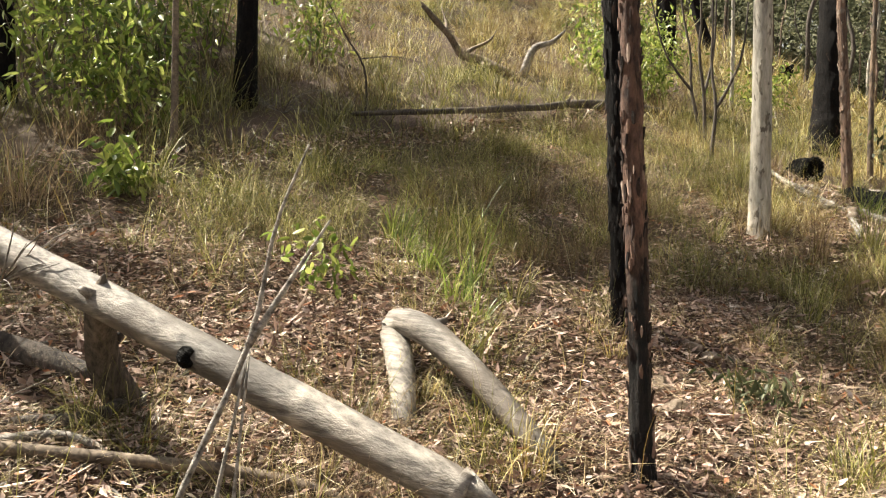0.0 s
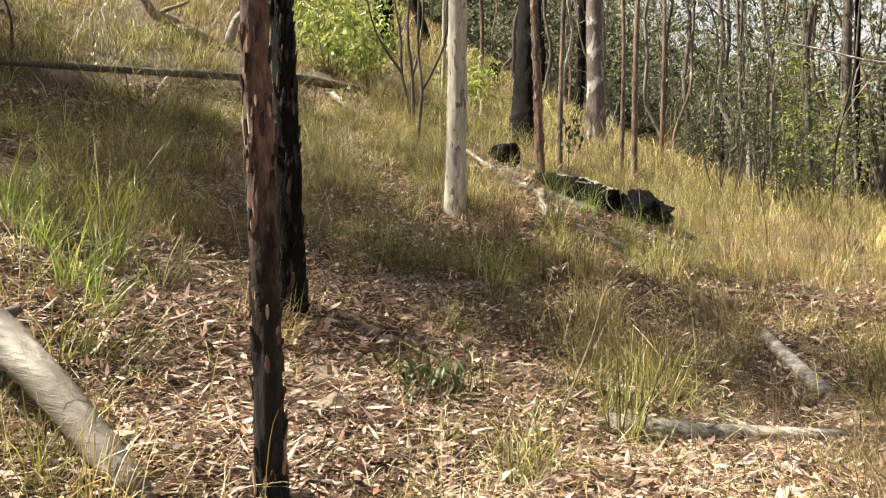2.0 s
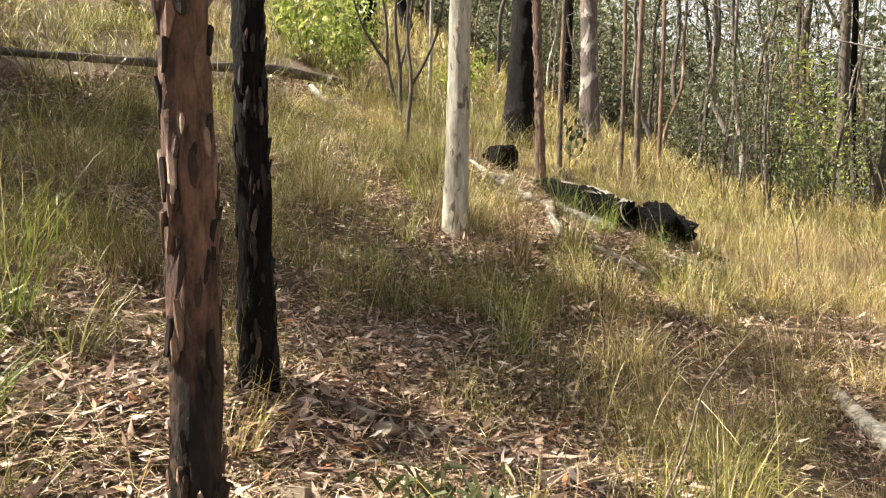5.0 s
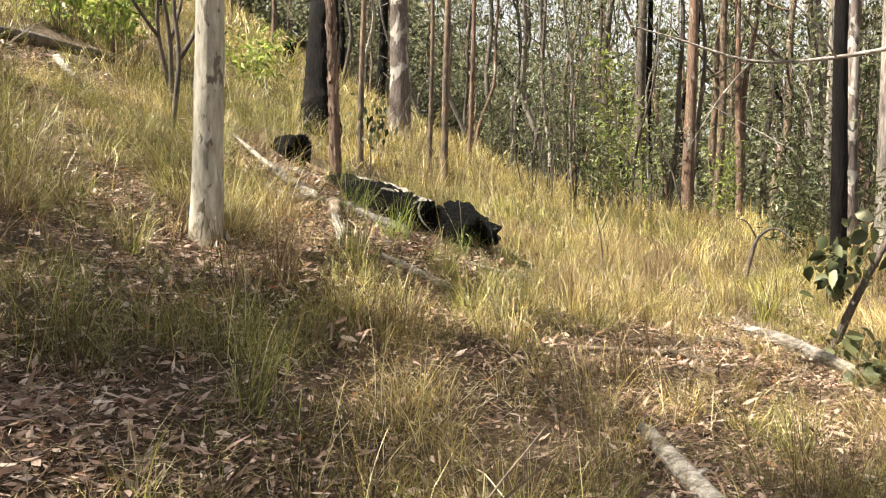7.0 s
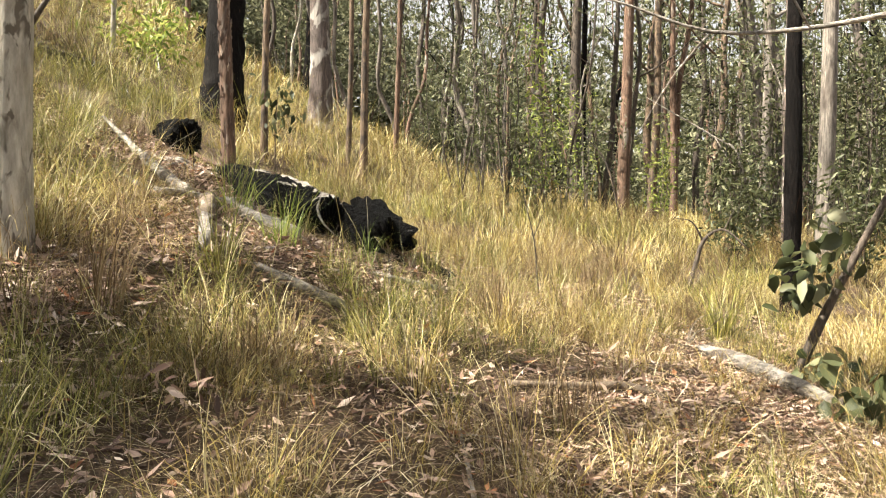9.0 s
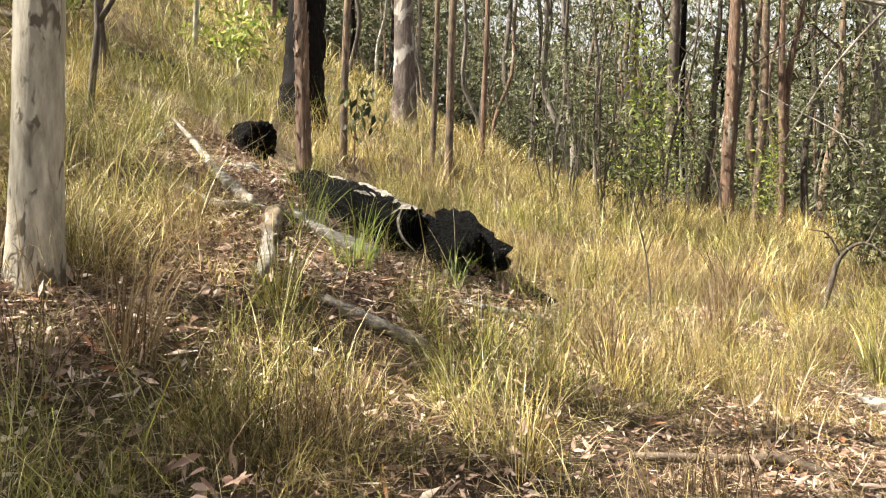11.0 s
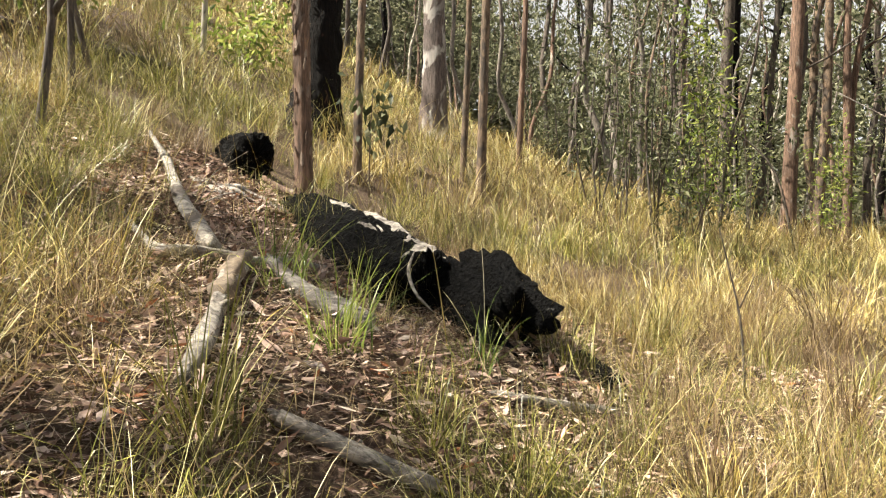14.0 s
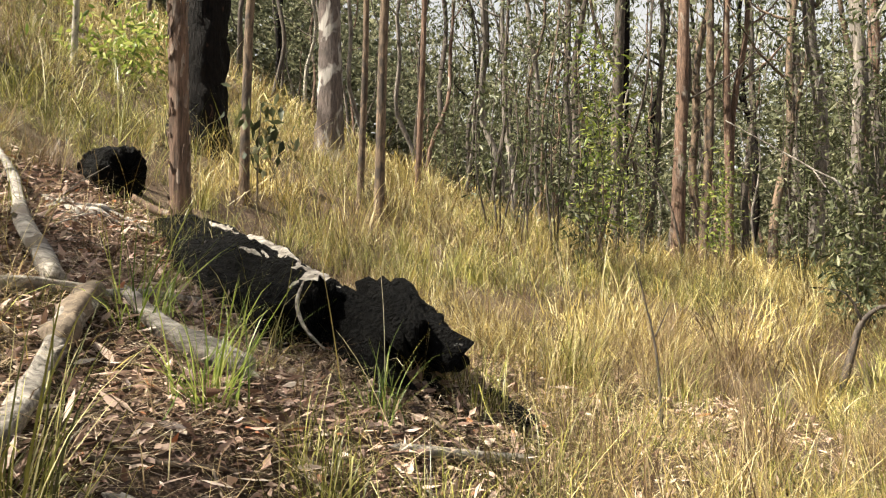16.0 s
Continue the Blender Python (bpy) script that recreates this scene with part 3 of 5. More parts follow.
# More added crowns, set by where their shade lands on the ground.
for k, (x, y, tall) in enumerate([(-16.5, 2.1, 17.5), (-15.1, 1.9, 17.0), (-13.6, 2.0, 17.5), (-17.8, 5.3, 16.5), (-16.9, 3.5, 17.0)]):
    make_tree(x, y, 0.13, M_GREY if k % 2 else M_DARK, "tall gum tree out of view, added for its shade", tall, (0, 0), seed=131 + k, bend=0.1, spread=0.85 if k < 4 else 0.5, leafn=(420, 420, 420, 560, 240)[k], first=0.70, limbs=6, leaf=(0.34, 0.12))


# ---- undergrowth ----
def leafy_shrub(x, y, tall, stems, wide, per, leaf, mat, label, seed, low=0.25):
    g = random.Random(seed)
    z = ground_at(x, y) - 0.05
    t = thing("shrub", (x, y, z), label, "shrub", "undergrowth shrubs")
    tips = []
    for s in range(stems):
        an, ln = g.uniform(0, 6.28), g.uniform(0.1, 1) * wide
        h = tall * g.uniform(0.65, 1.05)
        b = Vector((math.cos(an), math.sin(an), 0))
        pts = curve_points([b * 0.30 * ln, b * 0.6 * ln + Vector((g.uniform(-.1, .1), g.uniform(-.1, .1), 0)) * tall * 0.6 + Vector((0, 0, h * 0.45)), b * ln + Vector((0, 0, h))], 7)
        part("stem", tube(bmesh.new(), pts, [0.012 * (tall / 2.5) ** 0.6 * (1.1 - 0.14 * k) for k in range(7)], 5, 0.1, seed + s), M_DARK if mat is M_GUM else M_TWIG, t)
        for k in range(7):
            u = k / 6
            if u > low:
                tips.append(pts[k] + Vector((g.uniform(-.25, .25), g.uniform(-.25, .25), g.uniform(-.1, .2))) * wide)
    part("leaves", leaf_mesh("leaves", clump_centres(tips, per, (0.16 * wide + 0.05, 0.16 * wide + 0.05, 0.13 * wide + 0.05), seed), leaf[0], leaf[1], mat, 0.5, seed, fine=per < 13), mat, t)
    return t


for k, (x, y, h, n, w) in enumerate([(0.19, 18.3, 4.2, 4, 0.4), (0.62, 18.0, 3.4, 3, 0.5), (1.07, 18.4, 4.6, 5, 0.45), (1.35, 17.7, 2.2, 4, 0.6), (1.7, 19.5, 3.6, 4, 0.5), (2.3, 20.0, 2.6, 4, 0.6), (0.5, 20.2, 4.8, 3, 0.5), (-0.4, 22.5, 3.2, 3, 0.6), (3.1, 22.0, 2.6, 4, 0.6)]):
    leafy_shrub(x, y, h, n, w, 20, (0.13, 0.036), M_GUM, "dense dark-green saplings with narrow leaves", 200 + k)
for k, (x, y, h) in enumerate([(8.0, 24.0, 3.2), (4.6, 16.6, 1.5), (6.3, 15.4, 2.4), (7.4, 13.8, 2.0), (5.6, 18.5, 2.2), (9, 20, 3.5), (10, 27, 4), (12, 24, 4), (5.5, 33, 4), (8, 36, 4), (1, 34, 4), (-2, 36, 4), (13, 33, 5), (3, 40, 5), (-1.5, 29, 3), (10, 16.5, 3)]):
    leafy_shrub(x, y, h, 6, 0.7, 22, (0.15, 0.04), M_GUM, "straggling grey-green shrub in the wood", 230 + k)
for k, (x, y, h) in enumerate([(-7.6, 2.9, 1.6), (-8.3, 3.6, 2.3), (-9.1, 2.9, 2.6), (-8.6, 4.4, 2.2), (-7.2, 3.3, 1.2), (-9.6, 5.6, 2.6), (-10.3, 4.2, 3.0), (-9.6, 1.6, 2.6), (-7.0, 13.7, 1.7), (-7.2, 15.2, 2.0), (-6.5, 14.2, 1.5), (-8.2, 14.7, 2.0), (-9.4, 7.6, 1.8), (-10.5, 19.5, 1.6), (-5.6, 17.5, 1.2)]):
    leafy_shrub(x, y, h, 9, 1.0, 12, (0.15, 0.05), M_FRESH, "bright green leafy shrub on the slope", 260 + k)
for k, (x, y, h) in enumerate([(1.9, 18.9, 4.6), (3.3, 25.5, 3.5), (5.8, 26.5, 3.0)]):
    leafy_shrub(x, y, h, 5, 0.7, 22, (0.16, 0.045), M_FRESH, "fresh green leafy sapling among dark trunks", 320 + k)
for k, (x, y, h) in enumerate([(6.9, 20.6, 6.0), (8.3, 22.2, 7.0), (6.8, 23.4, 5.5), (9.2, 25.0, 7.5), (7.9, 18.9, 5.0), (9.6, 21.0, 6.5), (10.5, 23.6, 7.5)]):
    leafy_shrub(x, y, h, 7, 1.0, 34, (0.17, 0.05), M_GUM, "tall dark-green thicket by the gully", 340 + k, 0.1)
leafy_shrub(-0.43, 4.42, 0.22, 6, 0.20, 9, (0.10, 0.022), M_GUM, "low green seedling in leaf litter", 300)
leafy_shrub(-0.55, 7.33, 0.24, 4, 0.12, 2, (0.085, 0.026), M_LITTER, "small dead seedling with pinkish-brown leaves", 303, 0.4)
leafy_shrub(-3.1, 3.2, 0.5, 4, 0.3, 6, (0.09, 0.04), M_FRESH, "low yellow-green seedling in leaf litter", 301)
leafy_shrub(-5.45, 2.6, 0.5, 5, 0.3, 8, (0.14, 0.05), M_FRESH, "low green seedling beside fallen log", 302)


def diagonal_sapling():
    x, y = 3.21, 10.4
    z = ground_at(x, y) - 0.05
    t = thing("leaning_sapling", (x, y, z), "leaning dark sapling with broad round leaves", "tree")
    pts = curve_points([(0, 0, 0), (0.13, -0.1, 0.45), (0.32, -0.15, 0.9), (0.62, -0.3, 1.65), (1.0, -0.5, 2.6)], 10)
    part("trunk", tube(bmesh.new(), pts, [0.045 - 0.003 * k for k in range(10)], 8, 0.15, 9), M_DARK, t)
    tips = [pts[1] + Vector((0.05, -0.15, -0.1)), pts[2] + Vector((0.1, -0.2, -0.2)), pts[3] + Vector((-0.2, -0.1, 0.25)), pts[4] + Vector((-0.22, -0.1, 0.1)), pts[5] + Vector((-0.3, 0, 0.1)), (-0.05, -1.0, 0.15), (0.15, -1.1, 0.0), (0.05, -0.9, -0.1), (0.3, -1.0, 0.1)]
    part("leaves", leaf_mesh("leaves", clump_centres(tips, 20, (0.14, 0.12, 0.12), 7), 0.15, 0.11, M_GUM, 0.5, 8, fine=True), M_GUM, t, "broad grey-green leaves")


diagonal_sapling()


def twiggy_brush(x, y, z, n, reach, label, seed):
    """A tangle of fine dead twigs."""
    g = random.Random(seed)
    t = thing("dead_brush", (x, y, z), label, "brush")
    for k in range(n):
        an = g.uniform(0, 6.28)
        e = Vector((math.cos(an), math.sin(an), g.uniform(-0.5, 0.9))) * reach * g.uniform(0.5, 1)
        m = e * 0.5 + Vector((g.uniform(-.1, .1), g.uniform(-.1, .1), g.uniform(0, .15))) * reach
        part("twig", tube(bmesh.new(), curve_points([(0, 0, -0.02), m, e], 7), [0.005 * (1 - 0.12 * q) for q in range(7)], 4, 0.1, k), M_DEAD if k % 3 else M_TWIG, t)


twiggy_brush(-2.6, 1.0, 0.42, 22, 0.55, "tangle of fine dead twigs on the log", 5)
twiggy_brush(-2.3, 0.75, ground_at(-2.3, 0.75), 18, 0.6, "tangle of fine dead twigs on leaf litter", 6)
twiggy_brush(-1.6, 5.3, ground_at(-1.6, 5.3), 12, 0.35, "tangle of fine dead twigs on leaf litter", 7)
twiggy_brush(-7.4, 5.6, ground_at(-7.4, 5.6), 22, 1.0, "tangle of dead brush by a blackened tree", 8)
twiggy_brush(-6.3, 11.5, ground_at(-6.3, 11.5), 22, 0.9, "tangle of dead brush by a fallen trunk", 9)
twiggy_brush(-2.4, 11.1, ground_at(-2.4, 11.1), 18, 0.5, "tangle of fine dead twigs beside bleached branches", 10)
twiggy_brush(2.4, 10.6, ground_at(2.4, 10.6), 18, 0.5, "tangle of fine dead twigs by the gully", 11)


# ---- fallen timber ----
def log_thing(name, label, ctrl, radii, mat, n=12, sides=12, wobble=0.14, seed=0, flute=0.1, category="log"):
    c = [Vector(p) for p in ctrl]
    t = thing(name, c[0], label, category)
    pts = curve_points([p - c[0] for p in c], n)
    rr = [float(np.interp(k / (n - 1), np.linspace(0, 1, len(radii)), radii)) for k in range(n)]
    part("stem", tube(bmesh.new(), pts, rr, sides, wobble, seed, flute=flute), mat, t)
    g = random.Random(seed)
    for p, q, r in ((pts[0], pts[1], rr[0]), (pts[-1], pts[-2], rr[-1])):
        d = (p - q).normalized()
        o = Vector((g.uniform(-.4, .4), g.uniform(-.4, .4), g.uniform(-.2, .5))) * r
        part("broken_end", tube(bmesh.new(), [p - d * r * 0.5 + o, p + d * r * 0.5 + o, p + d * r * g.uniform(1.2, 2.2) + o * 1.3], [r * 0.75, r * 0.5, r * 0.08], 7, 0.6, seed + 3), mat, t, "splintered end")
    k = n // 2
    d = (pts[k + 1] - pts[k]).normalized()
    s = d.cross(Vector((g.uniform(-.5, .5), g.uniform(-.5, .5), 1))).normalized()
    s = (s * g.choice((-1, 1)) * 0.8 + Vector((0, 0, 0.7))).normalized()
    part("stub", tube(bmesh.new(), [pts[k], pts[k] + s * rr[k] * 1.1, pts[k] + s * rr[k] * 1.7 + d * rr[k] * 0.3], [rr[k] * 0.5, rr[k] * 0.32, rr[k] * 0.2], 7, 0.4, seed + 4), mat, t, "stub of a lost side branch")
    return t


def off_ground(x, y, h):
    return (x, y, ground_at(x, y) + h)


LOG_LINE = [(-5.54, 0.36, 1.38), (-3.82, 0.80, 0.87), (-2.62, 1.11, 0.51), (-2.1, 1.24, 0.36), (-1.2, 1.47, 0.095), (-0.42, 1.67, -0.135), (-0.24, 1.72, -0.19)]
# the long bleached log that hangs across the slope
t = log_thing("fallen_log", "long bleached grey log, broken at the end, lying across the slope",
              LOG_LINE, (0.092, 0.089, 0.085, 0.08, 0.074, 0.067), M_LOG, 26, 18, 0.12, 1, 0.07)
tail, way = Vector(LOG_LINE[-1]) - Vector(LOG_LINE[0]), (Vector(LOG_LINE[-1]) - Vector(LOG_LINE[-2])).normalized()
part("snapped_end", tube(bmesh.new(), [tail - way * 0.02 + Vector((0, 0, 0.03)), tail + way * 0.05 + Vector((0, 0, 0.02)), tail + way * 0.13 + Vector((0, 0, -0.005))], [0.04, 0.028, 0.006], 7, 0.5, 4), M_DEAD, t, "splintered wood")
hole = Vector((-1.43, 1.41, 0.150)) - Vector(LOG_LINE[0])
part("knot_hole", tube(bmesh.new(), [hole + Vector((0.02, -0.03, 0.0)), hole + Vector((0.045, -0.075, 0.0))], [0.042, 0.045], 10, 0.1, 4), M_BURNT, t, "dark hollow knot")
log_thing("dead_branch", "dark dead branch propping the bleached log", [off_ground(-2.35, 1.5, 0.0), (-2.25, 1.35, 0.05), (-2.05, 1.25, 0.36)], (0.09, 0.075, 0.06), M_DARK, 8, 10, 0.2, 2)
log_thing("dead_branch", "thin pale dead branches lying on leaf litter", [off_ground(-2.3, 0.6, 0.06), off_ground(-1.8, 1.1, 0.06), off_ground(-1.2, 1.7, 0.05), off_ground(-0.6, 2.0, 0.03)], (0.03, 0.028, 0.025, 0.012), M_TWIG, 10, 7, 0.2, 3)
log_thing("dead_branch", "dark rotting branch on leaf litter", [off_ground(-3.3, 0.95, 0.05), off_ground(-2.9, 1.2, 0.06), off_ground(-2.55, 1.42, 0.04)], (0.06, 0.065, 0.05), M_DARK, 12, 10, 0.4, 31)
log_thing("dead_branch", "dark rotting branch on leaf litter", [off_ground(-2.3, 1.0, 0.03), off_ground(-2.15, 1.25, 0.05), off_ground(-2.3, 1.5, 0.05)], (0.035, 0.04, 0.03), M_DARK, 10, 9, 0.4, 32)
log_thing("dead_branch", "pale crooked branch on leaf litter", [off_ground(-2.12, 0.88, 0.05), off_ground(-2.0, 1.08, 0.06), off_ground(-1.85, 1.2, 0.03), off_ground(-1.75, 1.05, 0.03)], (0.022, 0.02, 0.016, 0.008), M_DEAD, 14, 8, 0.4, 33)
# the arched branch
log_thing("arched_branch", "bleached branch bowed into an arch over the grass",
          [(-1.34, 2.44, -0.36), (-1.60, 2.66, -0.13), (-1.93, 2.90, 0.05), (-1.97, 2.95, 0.15), (-1.69, 2.90, 0.14), (-1.38, 2.85, 0.02), (-1.10, 2.82, -0.13), (-0.86, 2.79, -0.27), (-0.70, 2.78, -0.37)], (0.06, 0.075, 0.088, 0.092, 0.084, 0.076, 0.068, 0.06, 0.04), M_LOG, 22, 14, 0.14, 5, 0.06)
log_thing("fallen_log", "short pale log in leaf litter", [off_ground(0.42, 4.92, 0.05), off_ground(0.72, 5.13, 0.06), off_ground(1.03, 5.38, 0.05), off_ground(1.6, 5.72, 0.03)], (0.065, 0.07, 0.05, 0.035), M_DEAD, 12, 12, 0.2, 6)
log_thing("fallen_log", "short pale log in leaf litter", [off_ground(1.18, 7.45, 0.06), off_ground(1.36, 7.15, 0.06), off_ground(1.60, 6.75, 0.04)], (0.05, 0.06, 0.055), M_DEAD, 10, 12, 0.2, 7)

# bleached branches beside the burnt log
log_thing("dead_branch", "long bleached crooked branch beside the burnt log", [(-3.46, 12.08, 2.20), (-2.90, 11.51, 1.86), (-2.31, 10.74, 1.57), (-1.98, 10.41, 1.40), (-1.66, 10.04, 1.27)], (0.016, 0.034, 0.042, 0.05, 0.05), M_DEAD, 26, 12, 0.45, 8, 0.15)
log_thing("dead_branch", "thin bleached branch lying across the grass", [(-2.40, 10.31, 1.46), (-1.89, 9.86, 1.27), (-1.70, 9.95, 1.25), (-1.54, 10.07, 1.22)], (0.008, 0.03, 0.035, 0.03), M_DEAD, 20, 10, 0.45, 9, 0.15)
log_thing("dead_branch", "thin bleached branch lying across the grass", [(-1.50, 9.98, 1.20), (-1.38, 10.24, 1.20), (-1.29, 10.70, 1.15)], (0.025, 0.03, 0.015), M_DEAD, 14, 10, 0.45, 19, 0.15)
t = log_thing("dead_branch", "thick curved dead branch, pale at its broken end", [(-1.50, 10.05, 1.20), (-1.36, 9.70, 1.14), (-1.27, 9.41, 1.02), (-1.12, 9.04, 0.92), (-1.05, 8.80, 0.83)], (0.04, 0.054, 0.044, 0.047, 0.032), M_DEAD, 30, 18, 0.5, 10, 0.2)
part("bark", tube(bmesh.new(), curve_points([(0.0, 0.0, 0.01), (0.14, -0.35, -0.05), (0.22, -0.60, -0.16)], 20), [0.053 + 0.012 * math.sin(k * 0.9) - (0.02 if k > 17 else 0) for k in range(20)], 16, 0.5, 21, flute=0.3), M_TWIG, t, "rough brown bark still clinging")
log_thing("dead_branch", "weathered grey split slab on the ground", [(-1.37, 10.13, 1.20), (-1.11, 9.93, 1.07), (-0.89, 9.84, 0.99), (-0.71, 9.79, 0.93)], (0.035, 0.05, 0.06, 0.045), M_DEAD, 24, 14, 0.5, 11, 0.35)
SLAB = thing("split_slab", (-2.81, 11.96, 1.80), "weathered grey split slab below the stump", "log")
for k in range(5):
    o = Vector((0.05 * k - 0.1, 0.06 * k - 0.12, -0.01 * k))
    part("splinter", tube(bmesh.new(), curve_points([o, o + Vector((0.28, -0.27, -0.12 + 0.015 * k)), o + Vector((0.5 + 0.05 * k, -0.46 + 0.03 * k, -0.25))], 10), [0.02 + 0.012 * math.sin(q * 1.3 + k) + (0.012 if 2 < q < 7 else 0) for q in range(10)], 9, 0.6, 60 + k, flat=0.4, flute=0.3), M_DEAD, SLAB)
log_thing("dead_branch", "orange-brown broken branch behind the burnt log", [(-2.58, 12.43, 1.84), (-2.40, 12.40, 1.74), (-2.10, 12.30, 1.66)], (0.02, 0.035, 0.03), M_RED, 12, 9, 0.4, 23, 0.2)
log_thing("dead_branch", "pale fallen stick in the grass", [off_ground(-0.72, 8.86, 0.04), off_ground(-0.49, 8.92, 0.05), off_ground(-0.2, 9.03, 0.04)], (0.03, 0.035, 0.03), M_DEAD, 8, 8, 0.2, 12)
log_thing("dead_branch", "pale fallen stick in the grass", [off_ground(-0.12, 9.85, 0.04), off_ground(0.15, 10.1, 0.05), off_ground(0.42, 10.32, 0.03)], (0.022, 0.026, 0.02), M_DEAD, 8, 8, 0.2, 13)
log_thing("dead_branch", "dark fallen stick in the grass", [off_ground(0.85, 8.68, 0.03), off_ground(1.3, 8.88, 0.05), off_ground(1.63, 9.01, 0.05), off_ground(1.95, 8.92, 0.03)], (0.018, 0.024, 0.03, 0.02), M_TWIG, 10, 8, 0.25, 14)
log_thing("fallen_log", "grey weathered log by the gully", [off_ground(2.42, 10.25, 0.05), off_ground(2.7, 10.12, 0.08), off_ground(2.95, 9.92, 0.08), off_ground(3.2, 9.6, 0.05)], (0.045, 0.06, 0.065, 0.045), M_DEAD, 12, 12, 0.3, 15)
log_thing("fallen_log", "long grey fallen trunk on the slope", [off_ground(-6.60, 6.2, 0.22), off_ground(-6.50, 7.3, 0.24), off_ground(-6.38, 8.4, 0.2), off_ground(-6.49, 10.25, 0.18), off_ground(-6.40, 11.52, 0.18), off_ground(-6.02, 12.87, 0.15), off_ground(-5.61, 14.4, 0.10), off_ground(-5.15, 15.7, 0.05)], (0.03, 0.04, 0.05, 0.06, 0.085, 0.085, 0.06, 0.035), M_DARK, 40, 10, 0.35, 16)
log_thing("dead_branch", "pale broken limb below a fallen trunk", [off_ground(-5.82, 11.88, 0.10), off_ground(-5.5, 11.6, 0.12), off_ground(-5.22, 11.42, 0.06)], (0.06, 0.055, 0.03), M_DEAD, 12, 10, 0.5, 24)
TWISTED = log_thing("dead_branch", "twisted dead branch on the slope", [(-9.6, 10.3, 5.75), (-9.35, 10.9, 5.15), (-9.25, 11.15, 4.80), (-8.95, 11.4, 4.70), off_ground(-8.34, 11.68, 0.06)], (0.04, 0.075, 0.09, 0.10, 0.10), M_TWIG, 26, 12, 0.6, 17, 0.2)
for ctrl in ([(0.35, 0.85, -0.95), (0.45, 1.1, -0.75), (0.75, 1.25, -0.62), (0.8, 1.4, -0.4)], [(0.65, 1.1, -1.05), (0.85, 1.0, -1.2), (1.1, 1.0, -1.25)], [(0.2, 0.5, -0.5), (0.0, 0.7, -0.2), (-0.2, 0.75, 0.2)]):
    part("limb", tube(bmesh.new(), curve_points(ctrl, 9), [0.05 * (1 - 0.1 * k) for k in range(9)], 8, 0.5, len(ctrl)), M_TWIG, TWISTED)
t = log_thing("dead_branch", "bleached forked dead branch on the slope", [off_ground(-8.43, 12.16, 0.0), (-8.25, 12.3, 5.0), (-7.95, 12.55, 5.15), (-7.7, 12.7, 5.4)], (0.09, 0.08, 0.06, 0.015), M_DEAD, 12, 10, 0.25, 18)


# ---- the burnt log, its hollow end and the stump ----
def charred_shell(name, label, a, b, r0, r1, seed, arc=2 * math.pi, turn=0.0, thick=0.05, segs=26, rows=20, ragged=0.12, rough=0.13, ridges=()):
    """A charred log from a to b with cracked, uneven sides and ragged ends; less than a full turn leaves it open."""
    a, b = Vector(a), Vector(b)
    d = (b - a)
    ax = d.normalized()
    s = ax.cross(Vector((0, 0, 1))).normalized()
    u = s.cross(ax).normalized()
    t = thing(name, a, label, "log")

    def surface(an, w):
        """The point on the log at an angle and a share of its length, and the way outwards."""
        cut = ragged * noise.noise(Vector((math.cos(an) * 2.2, math.sin(an) * 2.2, seed))) + 0.5 * ragged * noise.noise(Vector((math.cos(an) * 7, math.sin(an) * 7, seed + 3)))
        along = (w - 0.5) * (1 + 2 * cut / max(d.length, 0.3)) + 0.5
        nz = noise.noise(Vector((math.cos(an) * 1.5, math.sin(an) * 1.5, along * 2 + seed))) + 0.6 * noise.noise(Vector((math.cos(an) * 5, math.sin(an) * 5, along * 5 + seed)))
        nz += 0.35 * noise.noise(Vector((an * 5.0, along * 16 * d.length, seed))) + 0.85 * noise.noise(Vector((math.cos(an) * 11, math.sin(an) * 11, along * 4 * d.length + seed)))
        out = s * math.cos(an) + u * math.sin(an)
        return ax * d.length * along + out * (r0 + (r1 - r0) * w) * (1 + rough * nz), out

    bm = bmesh.new()
    layers = []
    for inner in (0, 1):
        grid = []
        for j in range(rows):
            row = []
            for i in range(segs + 1):
                an = turn + arc * (i / segs - 0.5)
                w = j / (rows - 1)
                p, out = surface(an, w)
                row.append(bm.verts.new(p - out * inner * thick))
            grid.append(row)
        for j in range(rows - 1):
            for i in range(segs):
                q = (grid[j][i], grid[j][i + 1], grid[j + 1][i + 1], grid[j + 1][i])
                bm.faces.new(q if not inner else q[::-1])
        layers.append(grid)
    o, n = layers
    for j in (0, rows - 1):
        for i in range(segs):
            bm.faces.new((o[j][i], n[j][i], n[j][i + 1], o[j][i + 1]))
    for i in (0, segs):
        for j in range(rows - 1):
            bm.faces.new((o[j][i], o[j + 1][i], n[j + 1][i], n[j][i]))
    bmesh.ops.recalc_face_normals(bm, faces=bm.faces)
    part("charred_wood", bm, M_BURNT, t)
    # Grey strips along the top: ashy wood, and its lit edge put into colour.
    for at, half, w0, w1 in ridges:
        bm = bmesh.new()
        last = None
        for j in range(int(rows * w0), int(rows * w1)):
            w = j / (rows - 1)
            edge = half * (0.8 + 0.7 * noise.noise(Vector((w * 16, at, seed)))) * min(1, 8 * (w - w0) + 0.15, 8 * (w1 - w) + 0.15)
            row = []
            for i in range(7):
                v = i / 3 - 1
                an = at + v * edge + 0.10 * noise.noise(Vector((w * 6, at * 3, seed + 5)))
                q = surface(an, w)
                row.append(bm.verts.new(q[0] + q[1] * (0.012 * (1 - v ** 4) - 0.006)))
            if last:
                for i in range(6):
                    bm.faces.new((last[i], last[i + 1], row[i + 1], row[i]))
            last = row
        part("grey_ridge", bm, M_DEAD, t, "ash-grey ridge with the lit top edge painted in")
    return t


